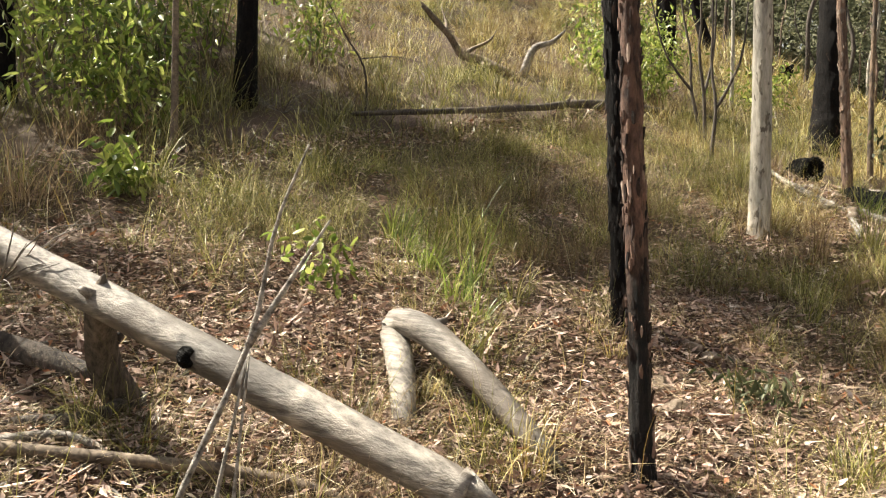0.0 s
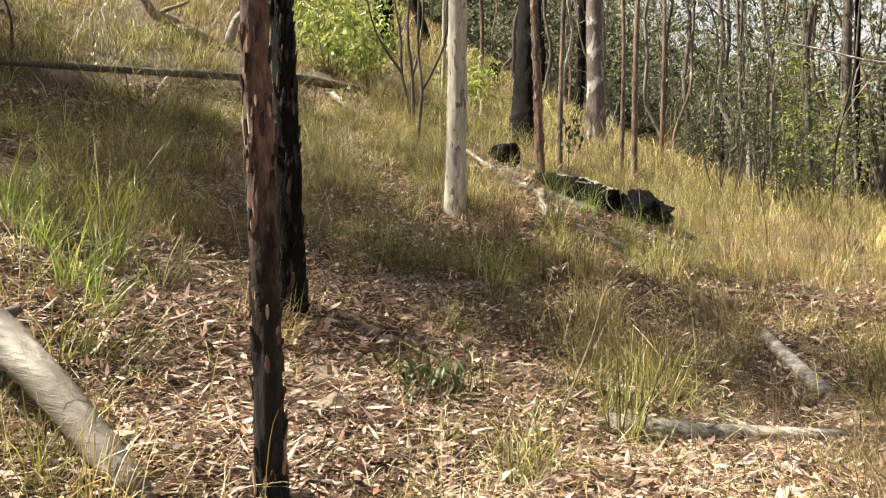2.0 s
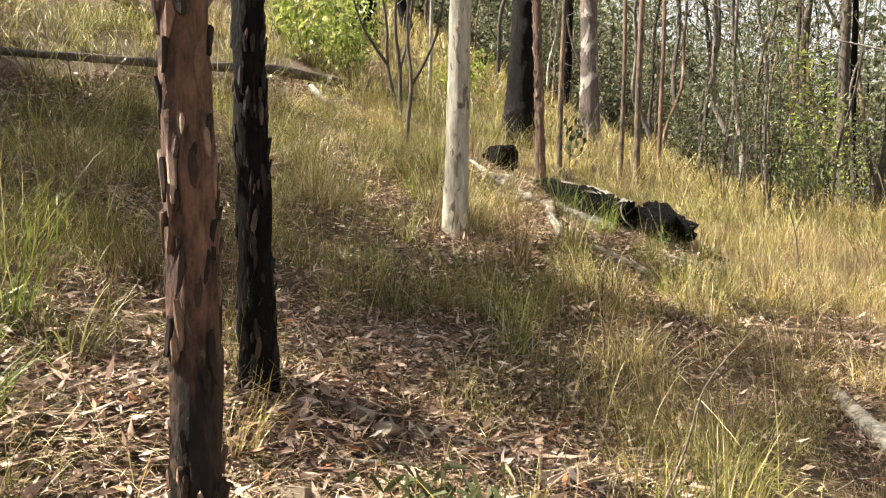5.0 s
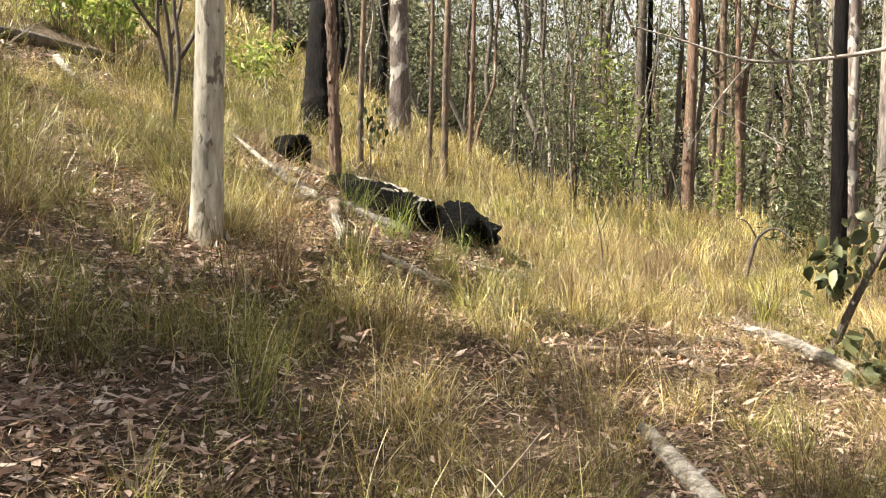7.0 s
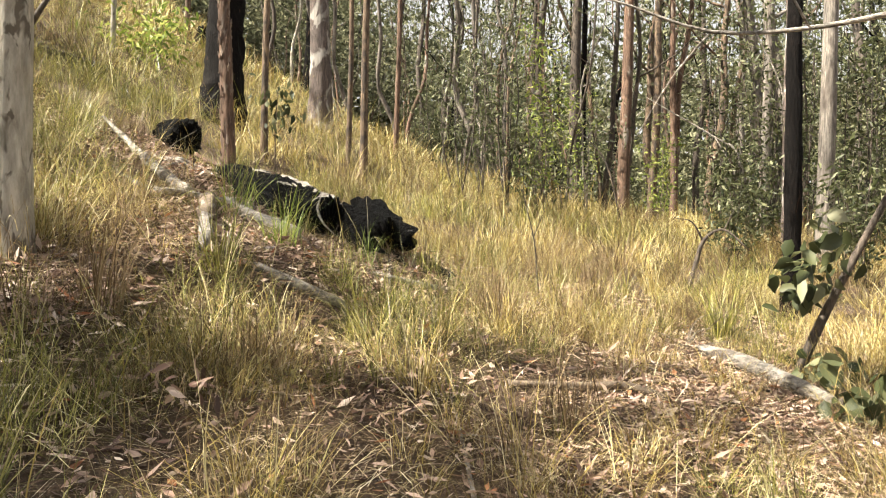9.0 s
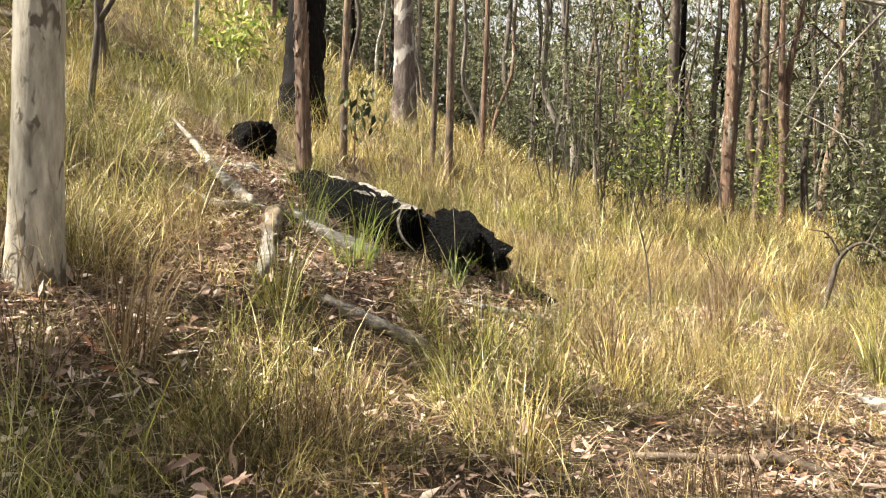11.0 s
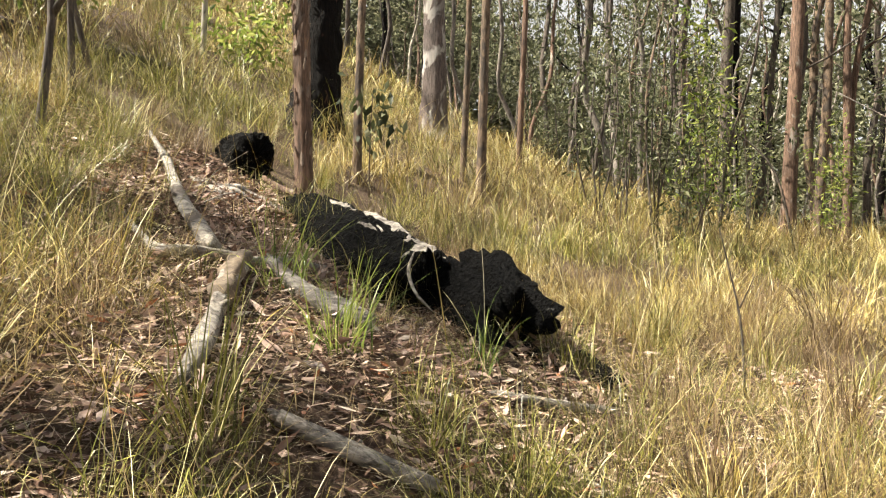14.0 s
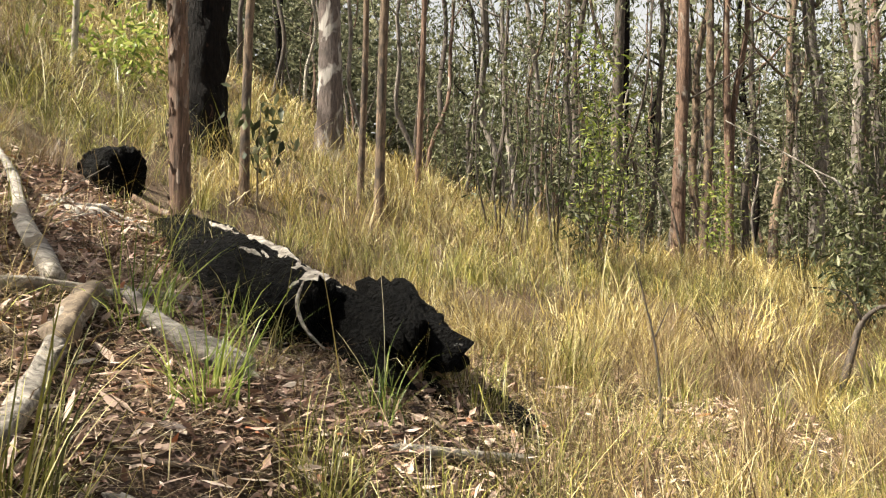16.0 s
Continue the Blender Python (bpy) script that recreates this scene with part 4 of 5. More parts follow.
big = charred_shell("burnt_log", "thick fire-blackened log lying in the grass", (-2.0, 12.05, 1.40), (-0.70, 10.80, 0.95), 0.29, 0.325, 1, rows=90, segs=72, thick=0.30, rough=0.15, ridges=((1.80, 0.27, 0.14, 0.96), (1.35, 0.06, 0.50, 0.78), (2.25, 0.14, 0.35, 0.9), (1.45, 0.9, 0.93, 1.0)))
part("pale_strip", tube(bmesh.new(), curve_points([(1.30, -1.50, -0.13), (1.28, -1.55, -0.24), (1.33, -1.58, -0.36), (1.43, -1.58, -0.46)], 12), [0.003, 0.007, 0.009, 0.011, 0.012, 0.011, 0.011, 0.010, 0.010, 0.008, 0.006, 0.003], 8, 0.3, 3), M_DEAD, big, "pale curled strip of split wood")
charred_shell("burnt_log", "hollow black shell of a burnt log end", (-0.44, 11.02, 1.0), (-0.12, 10.55, 0.82), 0.29, 0.27, 2, turn=1.25, rows=44, segs=60, ragged=0.36, thick=0.16, rough=0.17)
charred_shell("burnt_log", "low burnt shard beside the log", (0.22, 10.95, 0.60), (0.42, 10.68, 0.52), 0.10, 0.09, 6, arc=3.2, turn=1.4, rows=10, segs=16, ragged=0.12, thick=0.025)
charred_shell("burnt_stump", "short fire-blackened stump on the slope", (-3.06, 12.78, 2.08), (-2.71, 12.53, 2.03), 0.18, 0.21, 3, rows=34, segs=48, rough=0.15, ragged=0.06, thick=0.17)
charred_shell("burnt_stump", "small blackened stump high on the slope", off_ground(-8.9, 28.3, -0.1), off_ground(-8.7, 28.2, 0.75), 0.32, 0.22, 4, rows=10, ragged=0.3)


# ---- stones ----
def stone(x, y, r, seed):
    bm = bmesh.new()
    bmesh.ops.create_icosphere(bm, subdivisions=3, radius=r)
    g = random.Random(seed)
    for c in range(7):
        d = Vector((g.gauss(0, 1), g.gauss(0, 1), g.gauss(0, 1))).normalized()
        deep = r * g.uniform(0.32, 0.7)
        for v in bm.verts:
            over = v.co.dot(d) - deep
            if over > 0:
                v.co -= d * over
    for v in bm.verts:
        v.co.x *= 1.3
        v.co.z *= 0.75
    me = bpy.data.meshes.new("stone")
    bm.to_mesh(me)
    bm.free()
    me.materials.append(M_STONE)
    ob = new("stone", me)
    ob.location = off_ground(x, y, r * 0.2)
    return tagged(ob, "rough brown stone half sunk in leaf litter", "stone", "stones in the litter")


for k, (x, y, r) in enumerate([(-0.66, 3.84, 0.09), (-1.06, 4.91, 0.07), (-0.9, 4.88, 0.07), (-0.97, 4.23, 0.08), (-0.87, 4.14, 0.06), (-0.78, 4.99, 0.07)]):
    stone(x, y, r, k)


# ---- grass ----
def blades(name, label, roots, tall, wide, mat, seed, segs, bendy=0.55, toward=None, lift=0.0):
    """Grass blades: narrow strips that rise, arch over and hang at the tip; some are snapped."""
    g = np.random.default_rng(seed)
    n = len(roots)
    az = g.uniform(0, 2 * np.pi, n) if toward is None else toward + g.normal(0, 0.9, n)
    h = tall * g.uniform(0.45, 1.3, n)
    th0 = np.abs(g.normal(0, 0.34, n)) * (0.5 + bendy) + lift
    curl = np.abs(g.normal(0.25, 0.85, n)) * bendy * 1.55
    kink = np.where(g.random(n) < 0.22, g.uniform(0.8, 2.2, n), 0.0)     # some blades are snapped over
    at = g.uniform(0.25, 0.7, n)
    tw = g.uniform(-1.2, 1.2, n)
    sway = g.normal(0, 0.16, n) * h
    side = np.stack([-np.sin(az + tw), np.cos(az + tw), 0 * az], 1)
    w = wide * g.uniform(0.5, 1.4, n)
    reach, rise = np.zeros(n), np.zeros(n)
    rows = []
    for k in range(segs + 1):
        u = k / segs
        c = roots + np.stack([np.cos(az) * reach, np.sin(az) * reach, rise], 1)
        c = c + np.stack([-np.sin(az), np.cos(az), 0 * az], 1) * (sway * u * u)[:, None]
        if k < segs:
            half = side * (w * (1 - 0.65 * u) / 2)[:, None]
            rows += [c - half, c + half]
        else:
            rows.append(c)
        th = np.minimum(th0 + curl * (u + 0.5 / segs) ** 1.3 + kink * (u + 0.5 / segs > at), 2.5)
        reach, rise = reach + h / segs * np.sin(th), np.maximum(rise + h / segs * np.cos(th), 0.006)
    m = len(rows)
    v = np.stack(rows, 1)
    i = np.arange(n)[:, None] * m
    quads = [i + [2 * k, 2 * k + 1, 2 * k + 3, 2 * k + 2] for k in range(segs - 1)]
    tri = i + [2 * segs - 2, 2 * segs - 1, 2 * segs]
    me = mesh_of(name, v, [np.concatenate(quads), tri], [mat])
    return tagged(new(name, me), label, "grass", kind="stuff")


def field(x, y, f, p):
    return np.sin(x * f + p) * np.cos(y * f * 0.83 + 1.7 * p) + 0.6 * np.sin(x * f * 2.3 - y * f * 1.9 + p * 3)


def spot(x, y, cx, cy, rx, ry):
    return np.exp(-(((x - cx) / rx) ** 2 + ((y - cy) / ry) ** 2))


def bare(x, y):
    """Where leaf litter shows and hardly any grass grows: 1 is bare."""
    b = spot(x, y, -0.9, 3.6, 1.5, 1.1) + spot(x, y, 0.2, 4.2, 1.3, 1.0) + spot(x, y, -2.6, 1.6, 2.0, 1.2) + 0.35 * spot(x, y, -1.6, 7.2, 0.6, 1.3)
    b = b + 0.9 * spot(x, y, 2.3, 9.0, 0.9, 0.6) + 0.75 * spot(x, y, 2.75, 9.8, 0.5, 0.4) + 0.8 * spot(x, y, -0.3, 9.8, 0.7, 0.6) + spot(x, y, 1.2, 0.8, 1.3, 1.5) + 0.8 * spot(x, y, -2.2, 11.0, 0.8, 0.6) + 0.9 * spot(x, y, -1.3, 10.9, 0.6, 0.7) + 0.9 * spot(x, y, -0.4, 10.4, 0.5, 0.5) + 0.7 * spot(x, y, -1.2, 9.6, 0.4, 0.7) + 0.9 * spot(x, y, -2.7, 11.4, 0.6, 0.5) + 0.9 * spot(x, y, -2.7, 12.3, 0.5, 0.5) + 0.8 * spot(x, y, -1.75, 10.3, 0.5, 0.6)
    b = b + 0.75 * spot(x, y, -1.3, 5.5, 0.7, 0.6) + 0.35 * spot(x, y, -0.4, 5.9, 0.6, 0.5) + 0.3 * spot(x, y, 2.0, 8.0, 0.6, 0.6) + 0.7 * spot(x, y, -1.35, 8.1, 0.35, 0.5) + spot(x, y, 1.4, 7.1, 0.35, 0.5) + spot(x, y, 0.9, 5.2, 0.6, 0.35)
    b = b + 0.4 * spot(x, y, 0.2, 8.0, 0.6, 0.4) 
    b = b + 0.85 * spot(x, y, -2.3, 3.5, 0.9, 0.7) + 0.9 * spot(x, y, -1.15, 9.1, 0.28, 0.45) + 0.9 * spot(x, y, -0.95, 9.75, 0.35, 0.25)
    b = b + 0.75 * spot(x, y, -6.3, 9.0, 0.5, 4.5) + 0.3 * spot(x, y, -3.0, 8.1, 0.7, 0.8)
    b = b + 0.35 * np.clip(field(x, y, 1.9, 2.0) - 0.5, 0, 1)
    return np.clip(b, 0, 1)


def walked_past(x, y):
    """The part of the hillside that lies before the walker."""
    return (y > -0.4) & (y > 0.9 * x - 0.6) & (y > 1.5 * x - 2.5) & (y > -0.30 * x - 0.8)


def sow(count, x0, x1, y0, y1, per, spread, seed, outside=None, behind=False):
    """Tussocks: their blades' roots, size, leaning and kind (0 straw, 1 olive, 2 rusty)."""
    g = np.random.default_rng(seed)
    cx, cy = g.uniform(x0, x1, count), g.uniform(y0, y1, count)
    ok = g.random(count) > np.maximum(bare(cx, cy) * 0.86, 0.96 * np.clip(field(cx, cy, 2.7, 1.1) * 1.4 + 0.15, 0, 1))
    ok &= walked_past(cx, cy) != behind
    if outside:
        ok &= ~((cx > outside[0]) & (cx < outside[1]) & (cy > -1.9) & (cy < outside[2]))
    cx, cy = cx[ok], cy[ok]
    n = len(cx)
    shady = spot(cx, cy, -2.7, 6.6, 1.6, 1.5) + spot(cx, cy, -4.6, 6.8, 1.6, 2.6)
    k = field(cx, cy, 0.55, 0.4) * 0.4 + field(cx, cy, 1.5, 4.4) * 0.55 + g.normal(0, 0.32, n) + np.clip(-0.18 + 0.06 * (cy - 7) + 0.10 * cx + 0.22 * np.clip(-cx - 4.5, 0, 5), -0.5, 0.6) - 1.3 * shady + 1.2 * spot(cx, cy, 0.0, 7.9, 1.0, 0.9)
    brown = (field(cx, cy, 1.15, 2.2) > np.where(cx > 0.8, 0.6, 0.75)) & (g.random(n) < 0.7) & (spot(cx, cy, 0.0, 7.9, 1.0, 0.9) < 0.4) | (g.random(n) < 0.10)
    kind = np.where(brown, 2, np.where(k > 0.22, 0, 1))
    size = np.clip(np.exp(g.normal(0.0, 0.55, n) - 0.22 * field(cx, cy, 2.6, 3.3)), 0.3, 2.4) * (1 - 0.35 * bare(cx, cy))
    cnt = np.maximum(6, per * size).astype(int)
    rx = np.repeat(cx, cnt) + g.normal(0, 1, cnt.sum()) * spread * np.repeat(size, cnt)
    ry = np.repeat(cy, cnt) + g.normal(0, 1, cnt.sum()) * spread * np.repeat(size, cnt)
    out = np.arctan2(ry - np.repeat(cy, cnt), rx - np.repeat(cx, cnt))
    return np.stack([rx, ry, rough_height(rx, ry) - 0.01], 1), np.repeat(size, cnt), out, np.repeat(kind, cnt)


GRASSES = (("dry straw-yellow tussock grass", M_STRAW, 1.35, 1.25), ("olive-green tussock grass", M_GREEN, 1.4, 1.35), ("rusty brown dry grass", M_RUST, 0.75, 1.15))
for args, tall, wide, segs in (((3300, -5.5, 4.5, -2.0, 13.5, 60, 0.050, 21), 0.265, 0.0036, 4), ((10500, -15, 12, -1, 25, 28, 0.080, 22, (-5.4, 4.4, 13.5)), 0.34, 0.0080, 3), ((4200, -30, 24, 23, 62, 12, 0.24, 23), 0.50, 0.035, 2), ((5200, -9, 13, -9, 14, 22, 0.10, 24, None, True), 0.32, 0.008, 2)):
    roots, size, out, kind = sow(*args)
    for k, (label, mat, bendy, long) in enumerate(GRASSES):
        pick = kind == k
        blades("grass", label, roots[pick], tall * long * size[pick] ** 0.8, wide, mat, 31 + k, segs, bendy, out[pick])

# flattened dead grass between the tussocks, and tall pale stalks above them
g = np.random.default_rng(91)
tx, ty = g.uniform(-5.5, 4.5, 80000), g.uniform(-0.3, 12.5, 80000)
ok = (g.random(len(tx)) > np.maximum(0.22 * bare(tx, ty), 0.7 * np.clip(field(tx, ty, 2.3, 1.1) * 1.1, 0, 1))) & walked_past(tx, ty)
tx, ty = tx[ok], ty[ok]
blades("grass", "flattened pale dead grass on the ground", np.stack([tx, ty, rough_height(tx, ty) + g.uniform(0, 0.05, len(tx))], 1), 0.28, 0.0042, M_THATCH, 92, 2, 0.5, None, 1.05)
hx, hy = g.uniform(-6, 6, 22000), g.uniform(1, 17, 22000)
ok = (field(hx, hy, 1.3, 5.0) > 0.5) & (g.random(22000) > bare(hx, hy)) & walked_past(hx, hy)
hx, hy = hx[ok], hy[ok]
blades("grass", "fine brown seed stalks of dry grass", np.stack([hx, hy, rough_height(hx, hy)], 1), 0.42, 0.003, M_RUST, 94, 3, 0.30)
sx, sy = g.uniform(-6, 5, 2200), g.uniform(1, 16, 2200)
ok = (g.random(2200) > bare(sx, sy) * 0.7) & walked_past(sx, sy)
sx, sy = sx[ok], sy[ok]
blades("grass", "tall pale arching grass stalks", np.stack([sx, sy, rough_height(sx, sy)], 1), 0.6, 0.005, M_STRAW, 93, 6, 0.7)


qx, qy = g.uniform(-5, 4, 26000), g.uniform(0, 11, 26000)
ok = (g.random(26000) < 0.1 + 0.9 * bare(qx, qy)) & walked_past(qx, qy)
qx, qy = qx[ok], qy[ok]
blades("grass", "pale dry straw strewn over leaf litter", np.stack([qx, qy, rough_height(qx, qy) + g.uniform(0.02, 0.06, len(qx))], 1), 0.34, 0.0045, M_THATCH, 96, 3, 0.45, None, 1.15)
wx, wy = g.uniform(-5, 4, 20000), g.uniform(-0.4, 12, 20000)
ok = (g.random(20000) < 0.12 + 0.8 * bare(wx, wy)) & walked_past(wx, wy)
wx, wy = wx[ok], wy[ok]
blades("fallen_twigs", "fine brown twigs strewn over leaf litter", np.stack([wx, wy, rough_height(wx, wy) + 0.012], 1), 0.20, 0.006, M_RUST, 95, 2, 1.6)


# ---- leaf litter ----
def litter(count, x0, x1, y0, y1, length, seed, behind=False):
    g = np.random.default_rng(seed)
    x, y = g.uniform(x0, x1, count), g.uniform(y0, y1, count)
    ok = (g.random(count) < 0.20 + 0.80 * np.clip(1.25 * bare(x, y), 0, 1)) & (walked_past(x, y) != behind)
    x, y = x[ok], y[ok]
    c = np.stack([x, y, rough_height(x, y) + g.uniform(0.004, 0.045, len(x))], 1)
    slim = g.choice([0.13, 0.24, 0.34], len(x), p=[0.2, 0.40, 0.40])
    me = leaf_mesh("leaf_litter", c, length * g.uniform(0.5, 1.35, len(x)), length * slim, M_LITTER, 0.0, seed)
    co = np.empty(len(me.vertices) * 3, np.float32)
    me.vertices.foreach_get("co", co)
    co = co.reshape(-1, 4, 3)
    co[:, :, 2] = c[:, None, 2] + (co[:, :, 2] - c[:, None, 2]) * g.uniform(0.25, 1.0, len(x))[:, None]
    me.vertices.foreach_set("co", co.ravel())
    return tagged(new("leaf_litter", me), "dry pinkish-brown fallen gum leaves", "leaf litter", kind="stuff")


litter(170000, -6.5, 5.0, -0.4, 12.5, 0.100, 51)
litter(190000, -5.0, 4.0, -0.4, 12.5, 0.048, 52)
litter(150000, -8.0, 11.0, -8.0, 12.0, 0.110, 53, True)


# ---- twigs, dead stems and single tall plants ----
def twig(label, stems, mat=M_TWIG, name="dead_sapling"):
    """A dead stem with side twigs: each line of points with its thickness at the foot."""
    base = Vector(stems[0][0][0])
    t = thing(name, base, label, "twig")
    for n, (pts, r) in enumerate(stems):
        cp = curve_points([Vector(p) - base for p in pts], 3 * len(pts))
        part("stem" if n == 0 else "side_twig", tube(bmesh.new(), cp, [r * (1 - 0.8 * k / len(cp)) for k in range(len(cp))], 6, 0.25, n), mat, t)
    return t


twig("pale dead forked stems rising from leaf litter", [([(-0.50, 0.70, -0.62), (-0.46, 0.86, -0.1), (-0.42, 1.04, 0.31), (-0.39, 1.10, 0.63), (-0.33, 1.16, 0.85)], 0.013), ([(-0.42, 1.04, 0.31), (-0.36, 1.14, 0.5), (-0.31, 1.22, 0.65)], 0.011), ([(-0.44, 0.85, -0.62), (-0.42, 0.95, -0.1), (-0.41, 1.04, 0.30)], 0.011), ([(-0.38, 0.93, -0.62), (-0.38, 0.98, -0.1), (-0.41, 1.04, 0.30)], 0.009)], M_DEAD)
twig("thin forked dead twig standing in litter", [([off_ground(0.22, 4.60, -0.02), (0.39, 4.68, 0.0), (0.46, 4.70, 0.25), (0.62, 4.77, 0.46)], 0.007), ([(0.46, 4.70, 0.25), (0.65, 4.78, 0.40)], 0.004), ([(0.42, 4.69, 0.1), (0.36, 4.70, 0.3)], 0.003)])
twig("thin dark dead stem standing in tall grass", [([off_ground(1.22, 11.38, -0.03), (1.18, 11.38, 0.85), (1.10, 11.38, 1.2), (1.04, 11.38, 1.44)], 0.010), ([(1.17, 11.38, 0.95), (1.25, 11.36, 1.15)], 0.006)], M_DARK)
twig("long dead leaning stem with bare twigs", [([off_ground(5.9, 18.7, 0.0), (5.62, 18.81, 2.5), (5.18, 18.97, 2.95), (4.54, 19.15, 3.39), (3.91, 19.28, 3.8)], 0.028), ([(5.18, 18.97, 2.95), (5.4, 18.7, 2.4), (5.5, 18.6, 1.9)], 0.012)], M_DEAD)
twig("bent dead stem leaning in the wood", [([off_ground(3.87, 21.6, 0.0), (3.54, 21.62, 2.63), (3.05, 21.65, 3.3), (2.4, 21.7, 3.75)], 0.03)], M_DARK)
t = twig("bare dead branch hanging from a slim tree", [([(3.48, 9.35, 2.45), (2.94, 9.6, 2.40), (2.32, 9.78, 2.43), (1.71, 9.85, 2.66), (1.28, 9.87, 2.80)], 0.022), ([(2.32, 9.78, 2.43), (2.07, 9.9, 2.11), (1.83, 10.02, 1.67)], 0.010), ([(2.94, 9.6, 2.40), (2.7, 9.5, 2.7), (2.3, 9.4, 3.0)], 0.010), ([(2.6, 9.7, 2.42), (2.75, 9.6, 2.0), (2.72, 9.5, 1.7)], 0.007)], M_DEAD, "dead_branch")
twig("broken dark stub with dead twigs in yellow grass", [([off_ground(3.28, 13.76, -0.02), (3.36, 13.74, 0.6), (3.45, 13.73, 0.92), (3.68, 13.66, 1.06), (3.96, 13.55, 0.8)], 0.04), ([(3.45, 13.73, 0.9), (3.3, 13.7, 1.15), (3.1, 13.7, 1.2)], 0.014), ([(3.68, 13.66, 1.05), (3.8, 13.6, 1.35)], 0.012)], M_DARK)
twig("crooked bare branches of a dead shrub", [([off_ground(-7.0, 6.75, -0.02), (-6.98, 6.7, 3.25), (-7.09, 6.41, 3.74), (-7.17, 6.06, 4.3)], 0.022), ([(-7.0, 6.6, 3.4), (-6.8, 7.1, 3.5), (-6.6, 7.5, 3.45)], 0.010)], M_DARK)
for x, y, a in ((-1.5, 1.2, 20), (-2.0, 0.9, 75), (-0.6, 4.8, 30), (0.1, 5.6, 65), (-2.6, 2.2, 110), (0.9, 6.0, 140), (-0.2, 4.0, 15), (-1.9, 7.4, 60), (0.6, 7.9, 100), (-0.6, 9.2, 35), (0.3, 9.6, 160), (1.2, 5.0, 80)):
    dx, dy = 0.45 * math.cos(radians(a)), 0.45 * math.sin(radians(a))
    twig("fallen dry stick on leaf litter", [([off_ground(x - dx, y - dy, 0.012), off_ground(x, y, 0.02), off_ground(x + dx, y + dy, 0.012)], 0.012), ([off_ground(x, y, 0.02), off_ground(x + dy * 0.5, y - dx * 0.5, 0.05)], 0.006)], M_TWIG if a % 2 else M_DEAD, "fallen_stick")


def grass_plant(x, y, n, tall, wide, mat, label, seed, bendy=0.5, spread=0.04):
    """A single large tussock that stands out from the rest."""
    g = np.random.default_rng(seed)
    rx, ry = x + g.normal(0, spread, n), y + g.normal(0, spread, n)
    ob = blades("grass", label, np.stack([rx - x, ry - y, 0 * rx], 1), tall, wide, mat, seed, 5, bendy, np.arctan2(ry - y, rx - x))
    ob.location = off_ground(x, y, -0.01)
    return ob


for k, (x, y, n, tall, w, mat, label, bendy) in enumerate([
        (-3.1, 4.85, 9, 1.0, 0.014, M_FRESH, "tall bright green grass plant with broad blades", 0.5), (-2.65, 4.4, 40, 0.55, 0.009, M_FRESH, "fresh green grass tussock", 0.6),
        (-3.3, 4.2, 46, 0.5, 0.009, M_FRESH, "fresh green grass tussock", 0.7), (-5.6, 3.0, 60, 0.75, 0.012, M_GREEN, "large drooping grass tussock", 0.7),
        (1.72, 11.2, 130, 0.55, 0.007, M_RUST, "dark brown dry grass tussock", 0.3), (0.80, 9.75, 120, 0.42, 0.006, M_RUST, "dark brown dry grass tussock", 0.3),
        (-1.2, 7.9, 130, 0.5, 0.006, M_RUST, "dark brown dry grass tussock", 0.3), (2.8, 11.0, 120, 0.6, 0.008, M_GREEN, "green arching grass tussock", 0.6),
        (0.5, 4.9, 120, 0.5, 0.006, M_GREEN, "fine olive grass tussock in litter", 0.55), (0.25, 3.9, 70, 0.35, 0.006, M_GREEN, "fine olive grass tussock in litter", 0.6),
        (-1.25, 10.0, 60, 0.5, 0.007, M_FRESH, "fresh green grass tussock", 0.7), (-0.75, 9.55, 70, 0.45, 0.007, M_FRESH, "fresh green grass tussock", 0.7),
        (-0.9, 8.7, 80, 0.5, 0.007, M_GREEN, "fine olive grass tussock", 0.6), (-0.25, 10.0, 40, 0.4, 0.007, M_FRESH, "fresh green grass tussock", 0.6),
        (-1.05, 2.72, 80, 0.30, 0.005, M_GREEN, "fine olive grass tussock by the arched branch", 0.8), (-1.55, 2.75, 70, 0.28, 0.005, M_STRAW, "pale straw-coloured grass tussock", 0.8), (-0.75, 2.65, 90, 0.32, 0.005, M_STRAW, "pale straw-coloured grass tussock", 0.8),
        (-2.9, 4.1, 80, 0.42, 0.008, M_FRESH, "fresh green grass tussock", 0.9), (-2.2, 4.35, 70, 0.40, 0.007, M_GREEN, "arching olive-green grass tussock", 0.9), (-3.7, 4.45, 80, 0.48, 0.009, M_FRESH, "fresh green grass tussock", 0.8),
        (-2.05, 3.75, 60, 0.34, 0.007, M_FRESH, "fresh green grass tussock", 1.0), (-3.3, 5.0, 70, 0.5, 0.008, M_GREEN, "arching olive-green grass tussock", 0.8), (-1.3, 4.3, 90, 0.30, 0.005, M_STRAW, "pale straw-coloured grass tussock", 0.9),
        (-1.75, 3.3, 60, 0.4, 0.007, M_GREEN, "fine olive grass tussock in litter", 0.7), (-2.4, 3.9, 80, 0.45, 0.008, M_FRESH, "fresh green grass tussock", 0.7)]):
    grass_plant(x, y, n, tall, w, mat, label, 400 + k, bendy, 0.06)

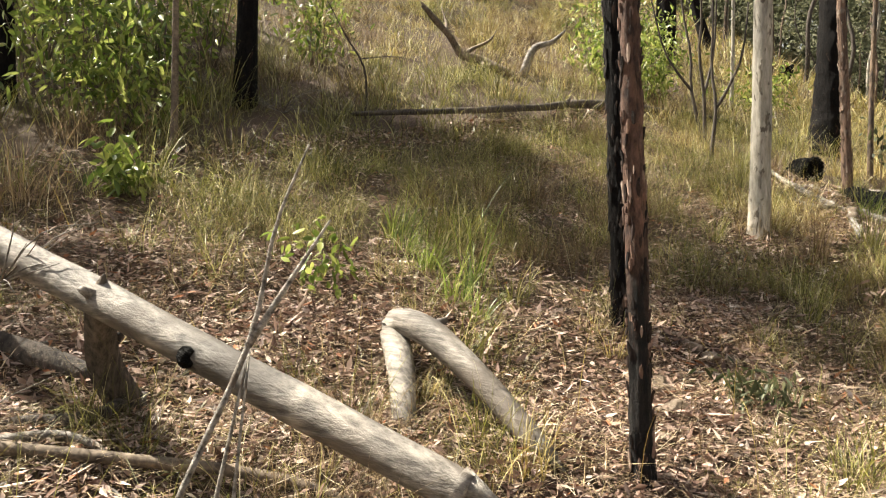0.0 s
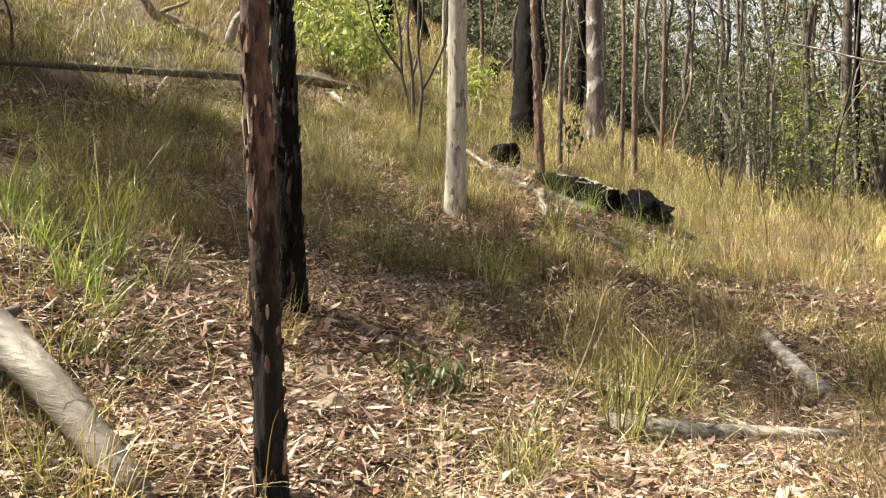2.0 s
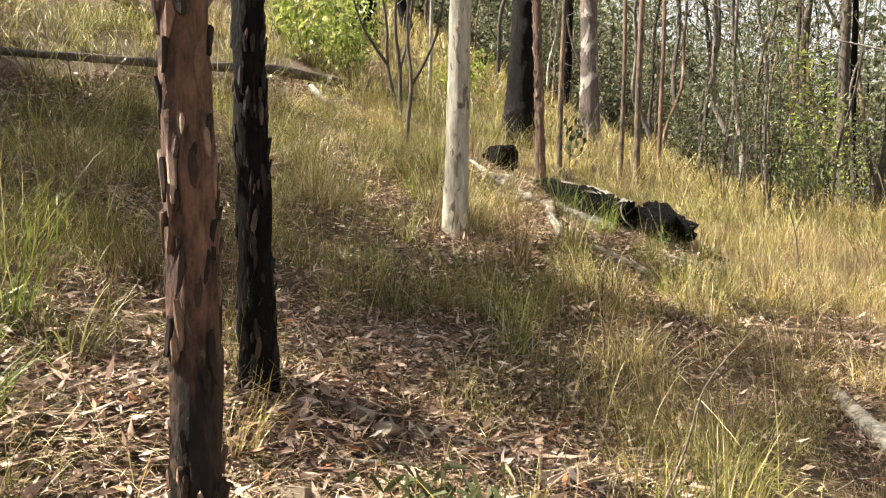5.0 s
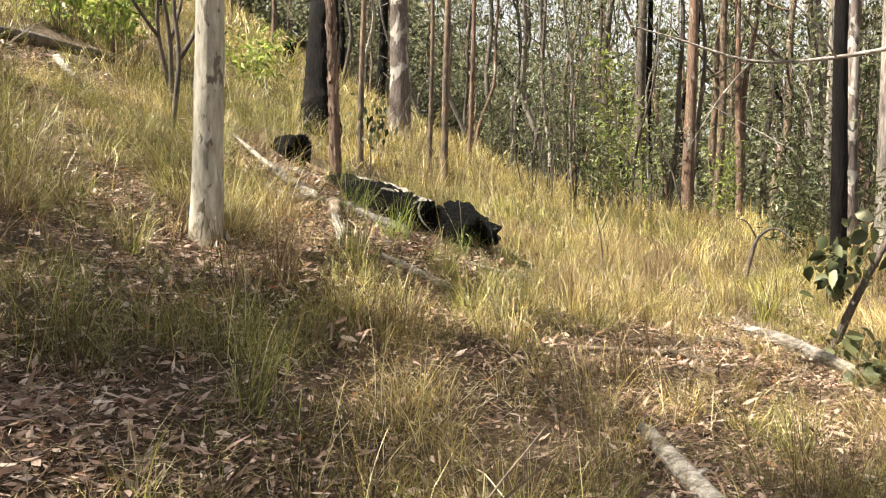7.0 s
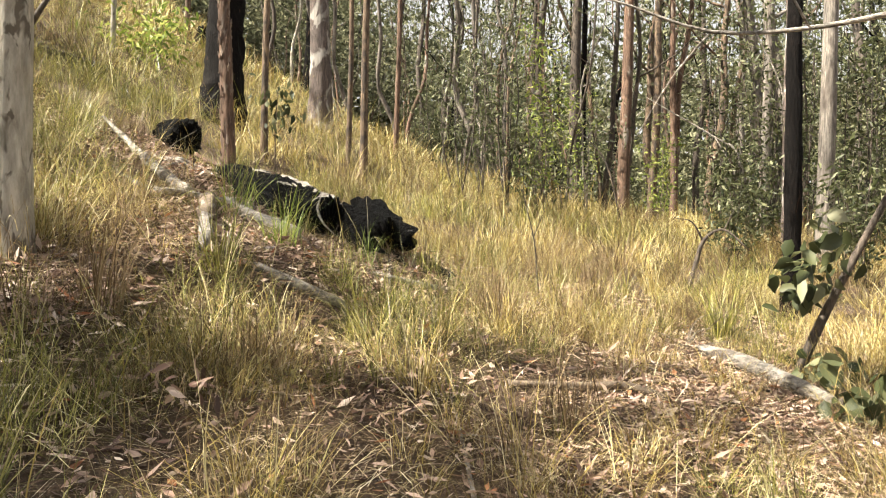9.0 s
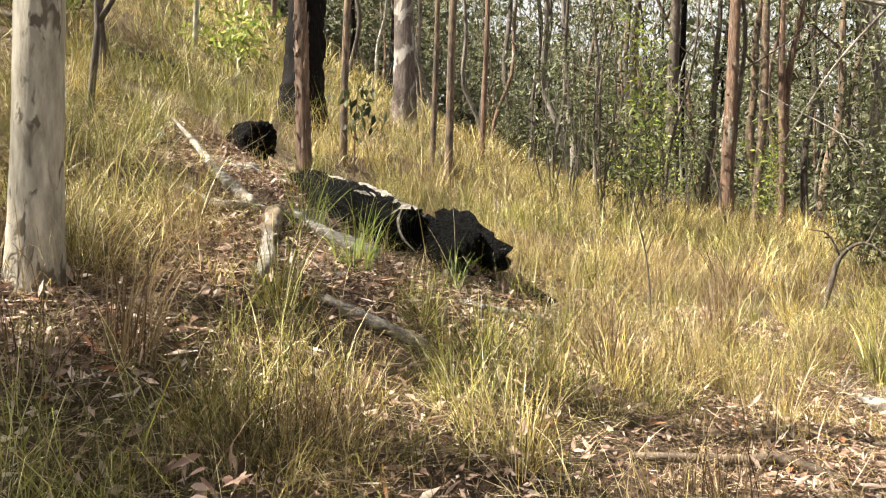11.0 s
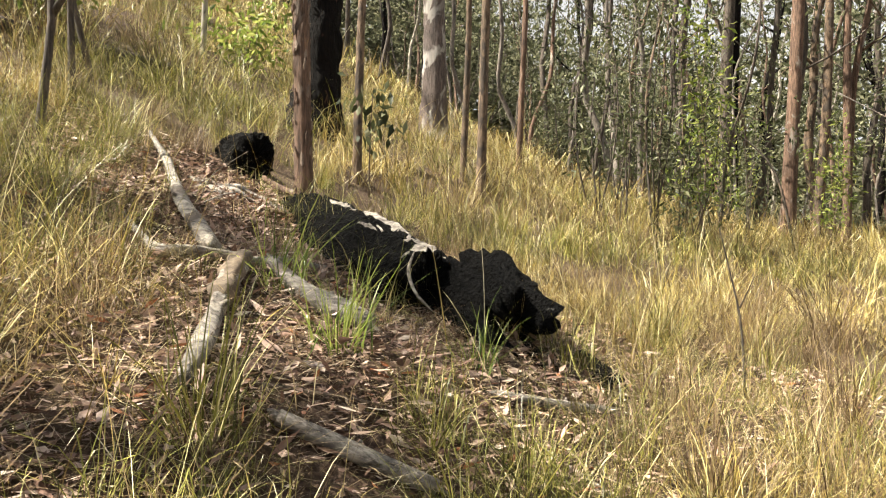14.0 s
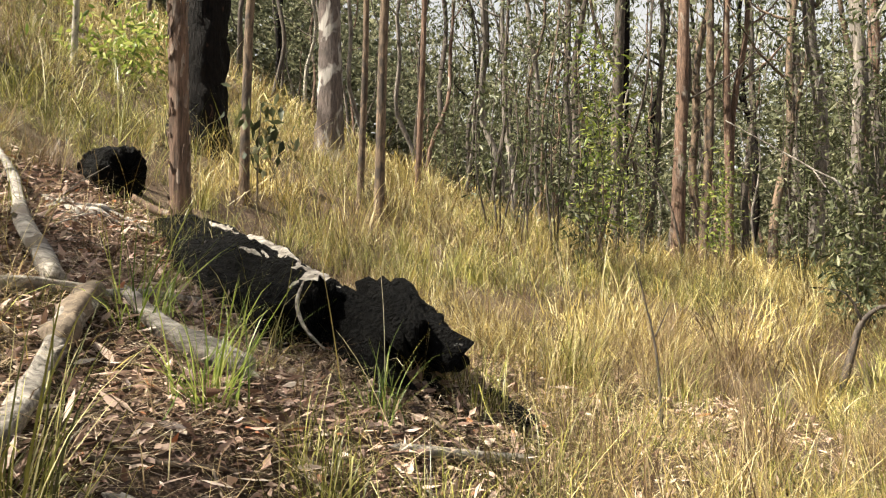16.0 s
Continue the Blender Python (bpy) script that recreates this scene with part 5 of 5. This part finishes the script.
gc = random.Random(61)
for k in range(150):
    x, y = gc.uniform(-4.2, 4.6), gc.uniform(5.2, 15.0)
    if bare(np.float64(x), np.float64(y)) > 0.55 or (y < 7 and x > 1.2) or (abs(x - 0.6) < 0.75 and y < 8.2):
        continue
    mat, label, bendy = ((M_GREEN, "arching olive-green grass tussock", 0.85), (M_RUST, "brown dry grass tussock with seed heads", 0.5), (M_STRAW, "pale straw-coloured grass tussock", 0.9), (M_GREEN, "arching olive-green grass tussock", 0.7))[k % 4]
    grass_plant(x, y, gc.randint(60, 130), gc.uniform(0.30, 0.55), 0.005, mat, label, 500 + k, bendy, gc.uniform(0.04, 0.10))

# a spray of young leaves on the slim tan tree by the burnt log
sprig = thing("leafy_sprig", off_ground(-2.05, 13.75, 0.0), "leafy grey-green shoot beside a slim tree", "shrub")
part("stem", tube(bmesh.new(), curve_points([(0, 0, -0.05), (0.03, -0.1, 0.5), (0.1, -0.25, 1.0)], 8), [0.012 - 0.001 * k for k in range(8)], 6, 0.1, 2), M_TWIG, sprig)
part("leaves", leaf_mesh("leaves", clump_centres([(0.05, -0.15, 0.65), (0.12, -0.28, 0.95), (0.2, -0.2, 0.8), (0.0, -0.2, 1.0)], 16, (0.1, 0.1, 0.1), 12), 0.15, 0.06, M_GUM, 0.9, 13), M_GUM, sprig)


# ---- loose plates of bark on the two slim trees by the path and on the reddish one ----
def flake_material(stops):
    m, n, l, bs = material("bark_flake", 0.85)
    info = n.new("ShaderNodeObjectInfo")
    r = ramp(n, stops)
    l.new(info.outputs["Random"], r.inputs[0])
    g = noise_tex(n, l, 60, 4)
    gr = ramp(n, [(0.3, (0.6, 0.6, 0.6)), (0.7, (1.1, 1.1, 1.1))])
    l.new(g.outputs[0], gr.inputs[0])
    mul = n.new("ShaderNodeMix")
    mul.data_type, mul.blend_type = "RGBA", "MULTIPLY"
    mul.inputs[0].default_value = 1.0
    l.new(r.outputs[0], mul.inputs[6])
    l.new(gr.outputs[0], mul.inputs[7])
    l.new(mul.outputs[2], bs.inputs["Base Color"])
    bumped(n, l, bs, g.outputs[0], 0.8, 0.004)
    return m


M_FLAKE = flake_material([(0.0, (0.012, 0.009, 0.008)), (0.55, (0.05, 0.030, 0.023)), (0.85, (0.22, 0.135, 0.10)), (1.0, (0.42, 0.32, 0.26))])
M_SOOT = flake_material([(0.0, (0.006, 0.006, 0.006)), (0.7, (0.025, 0.019, 0.016)), (1.0, (0.09, 0.058, 0.043))])
M_PEEL = flake_material([(0.0, (0.06, 0.04, 0.03)), (0.5, (0.15, 0.095, 0.068)), (1.0, (0.30, 0.24, 0.19))])


def flake_mesh(seed, mat):
    """A thin curved plate of bark about 3 cm wide and 8 cm long, ragged at its edges."""
    g = random.Random(seed)
    bm = bmesh.new()
    ring = []
    for z, w in ((-0.04, 0.35), (-0.018, 0.9), (0.02, 1.0), (0.045, 0.4)):
        ring.append([(x * 0.014 * w * g.uniform(0.7, 1.2), 0.004 * (1 - x * x) + g.uniform(0, 0.002), z + g.uniform(-0.008, 0.008)) for x in (-1, 0, 1)])
    top = [[bm.verts.new(Vector(p) + Vector((0, 0.004, 0))) for p in row] for row in ring]
    low = [[bm.verts.new(Vector(p) - Vector((0, 0.003, 0))) for p in row] for row in ring]
    for j in range(3):
        for i in range(2):
            bm.faces.new((top[j][i], top[j][i + 1], top[j + 1][i + 1], top[j + 1][i]))
        for i in (0, 2):
            bm.faces.new((top[j][i], top[j + 1][i], low[j + 1][i], low[j][i]))
    for j in (0, 3):
        for i in range(2):
            bm.faces.new((top[j][i], top[j][i + 1], low[j][i + 1], low[j][i]))
    bmesh.ops.recalc_face_normals(bm, faces=bm.faces)
    me = bpy.data.meshes.new("bark_flake")
    bm.to_mesh(me)
    bm.free()
    me.materials.append(mat)
    return me


FLAKES, SOOTY, PEELING = ([flake_mesh(k, mat) for k in range(6)] for mat in (M_FLAKE, M_SOOT, M_PEEL))


def flake_trunk(tree, radius, lean, bend, seed, count, top, flare, size, plates):
    g = random.Random(seed + 900)
    for k in range(count):
        h = g.uniform(0.15, top)
        an = g.uniform(0, 2 * math.pi)
        low = min(1, h / 3)
        cx = lean[0] * h + bend * math.sin(h * 0.45 + seed) * low - bend * math.sin(seed) * low
        cy = lean[1] * h + bend * math.cos(h * 0.37 + seed * 2) * low - bend * math.cos(seed * 2) * low
        r = radius * (1 - 0.72 * h / 12) * (1 + (flare - 1) * math.exp(-h / (2.2 * radius + 0.05))) * 1.03
        s = size * g.uniform(0.5, 1.5)
        ob = new("bark_flake", g.choice(plates))
        ob.parent = tree
        ob.matrix_basis = Matrix.Translation((cx + r * math.cos(an), cy + r * math.sin(an), h)) @ Euler((g.uniform(-0.25, 0.1), g.uniform(-0.15, 0.15), an - math.pi / 2)).to_matrix().to_4x4() @ Matrix.Diagonal((s, 1.0, s * g.uniform(0.8, 1.6), 1))


flake_trunk(CHAR_A, 0.052, (-0.036, -0.018), 0.03, 26, 300, 3.4, 1.45, 0.55, FLAKES)
flake_trunk(CHAR_B, 0.080, (-0.034, -0.026), 0.05, 27, 260, 3.4, 1.3, 0.7, SOOTY)
flake_trunk(RED_A, 0.075, (-0.020, -0.008), 0.04, 3, 140, 3.2, 1.35, 0.8, PEELING)
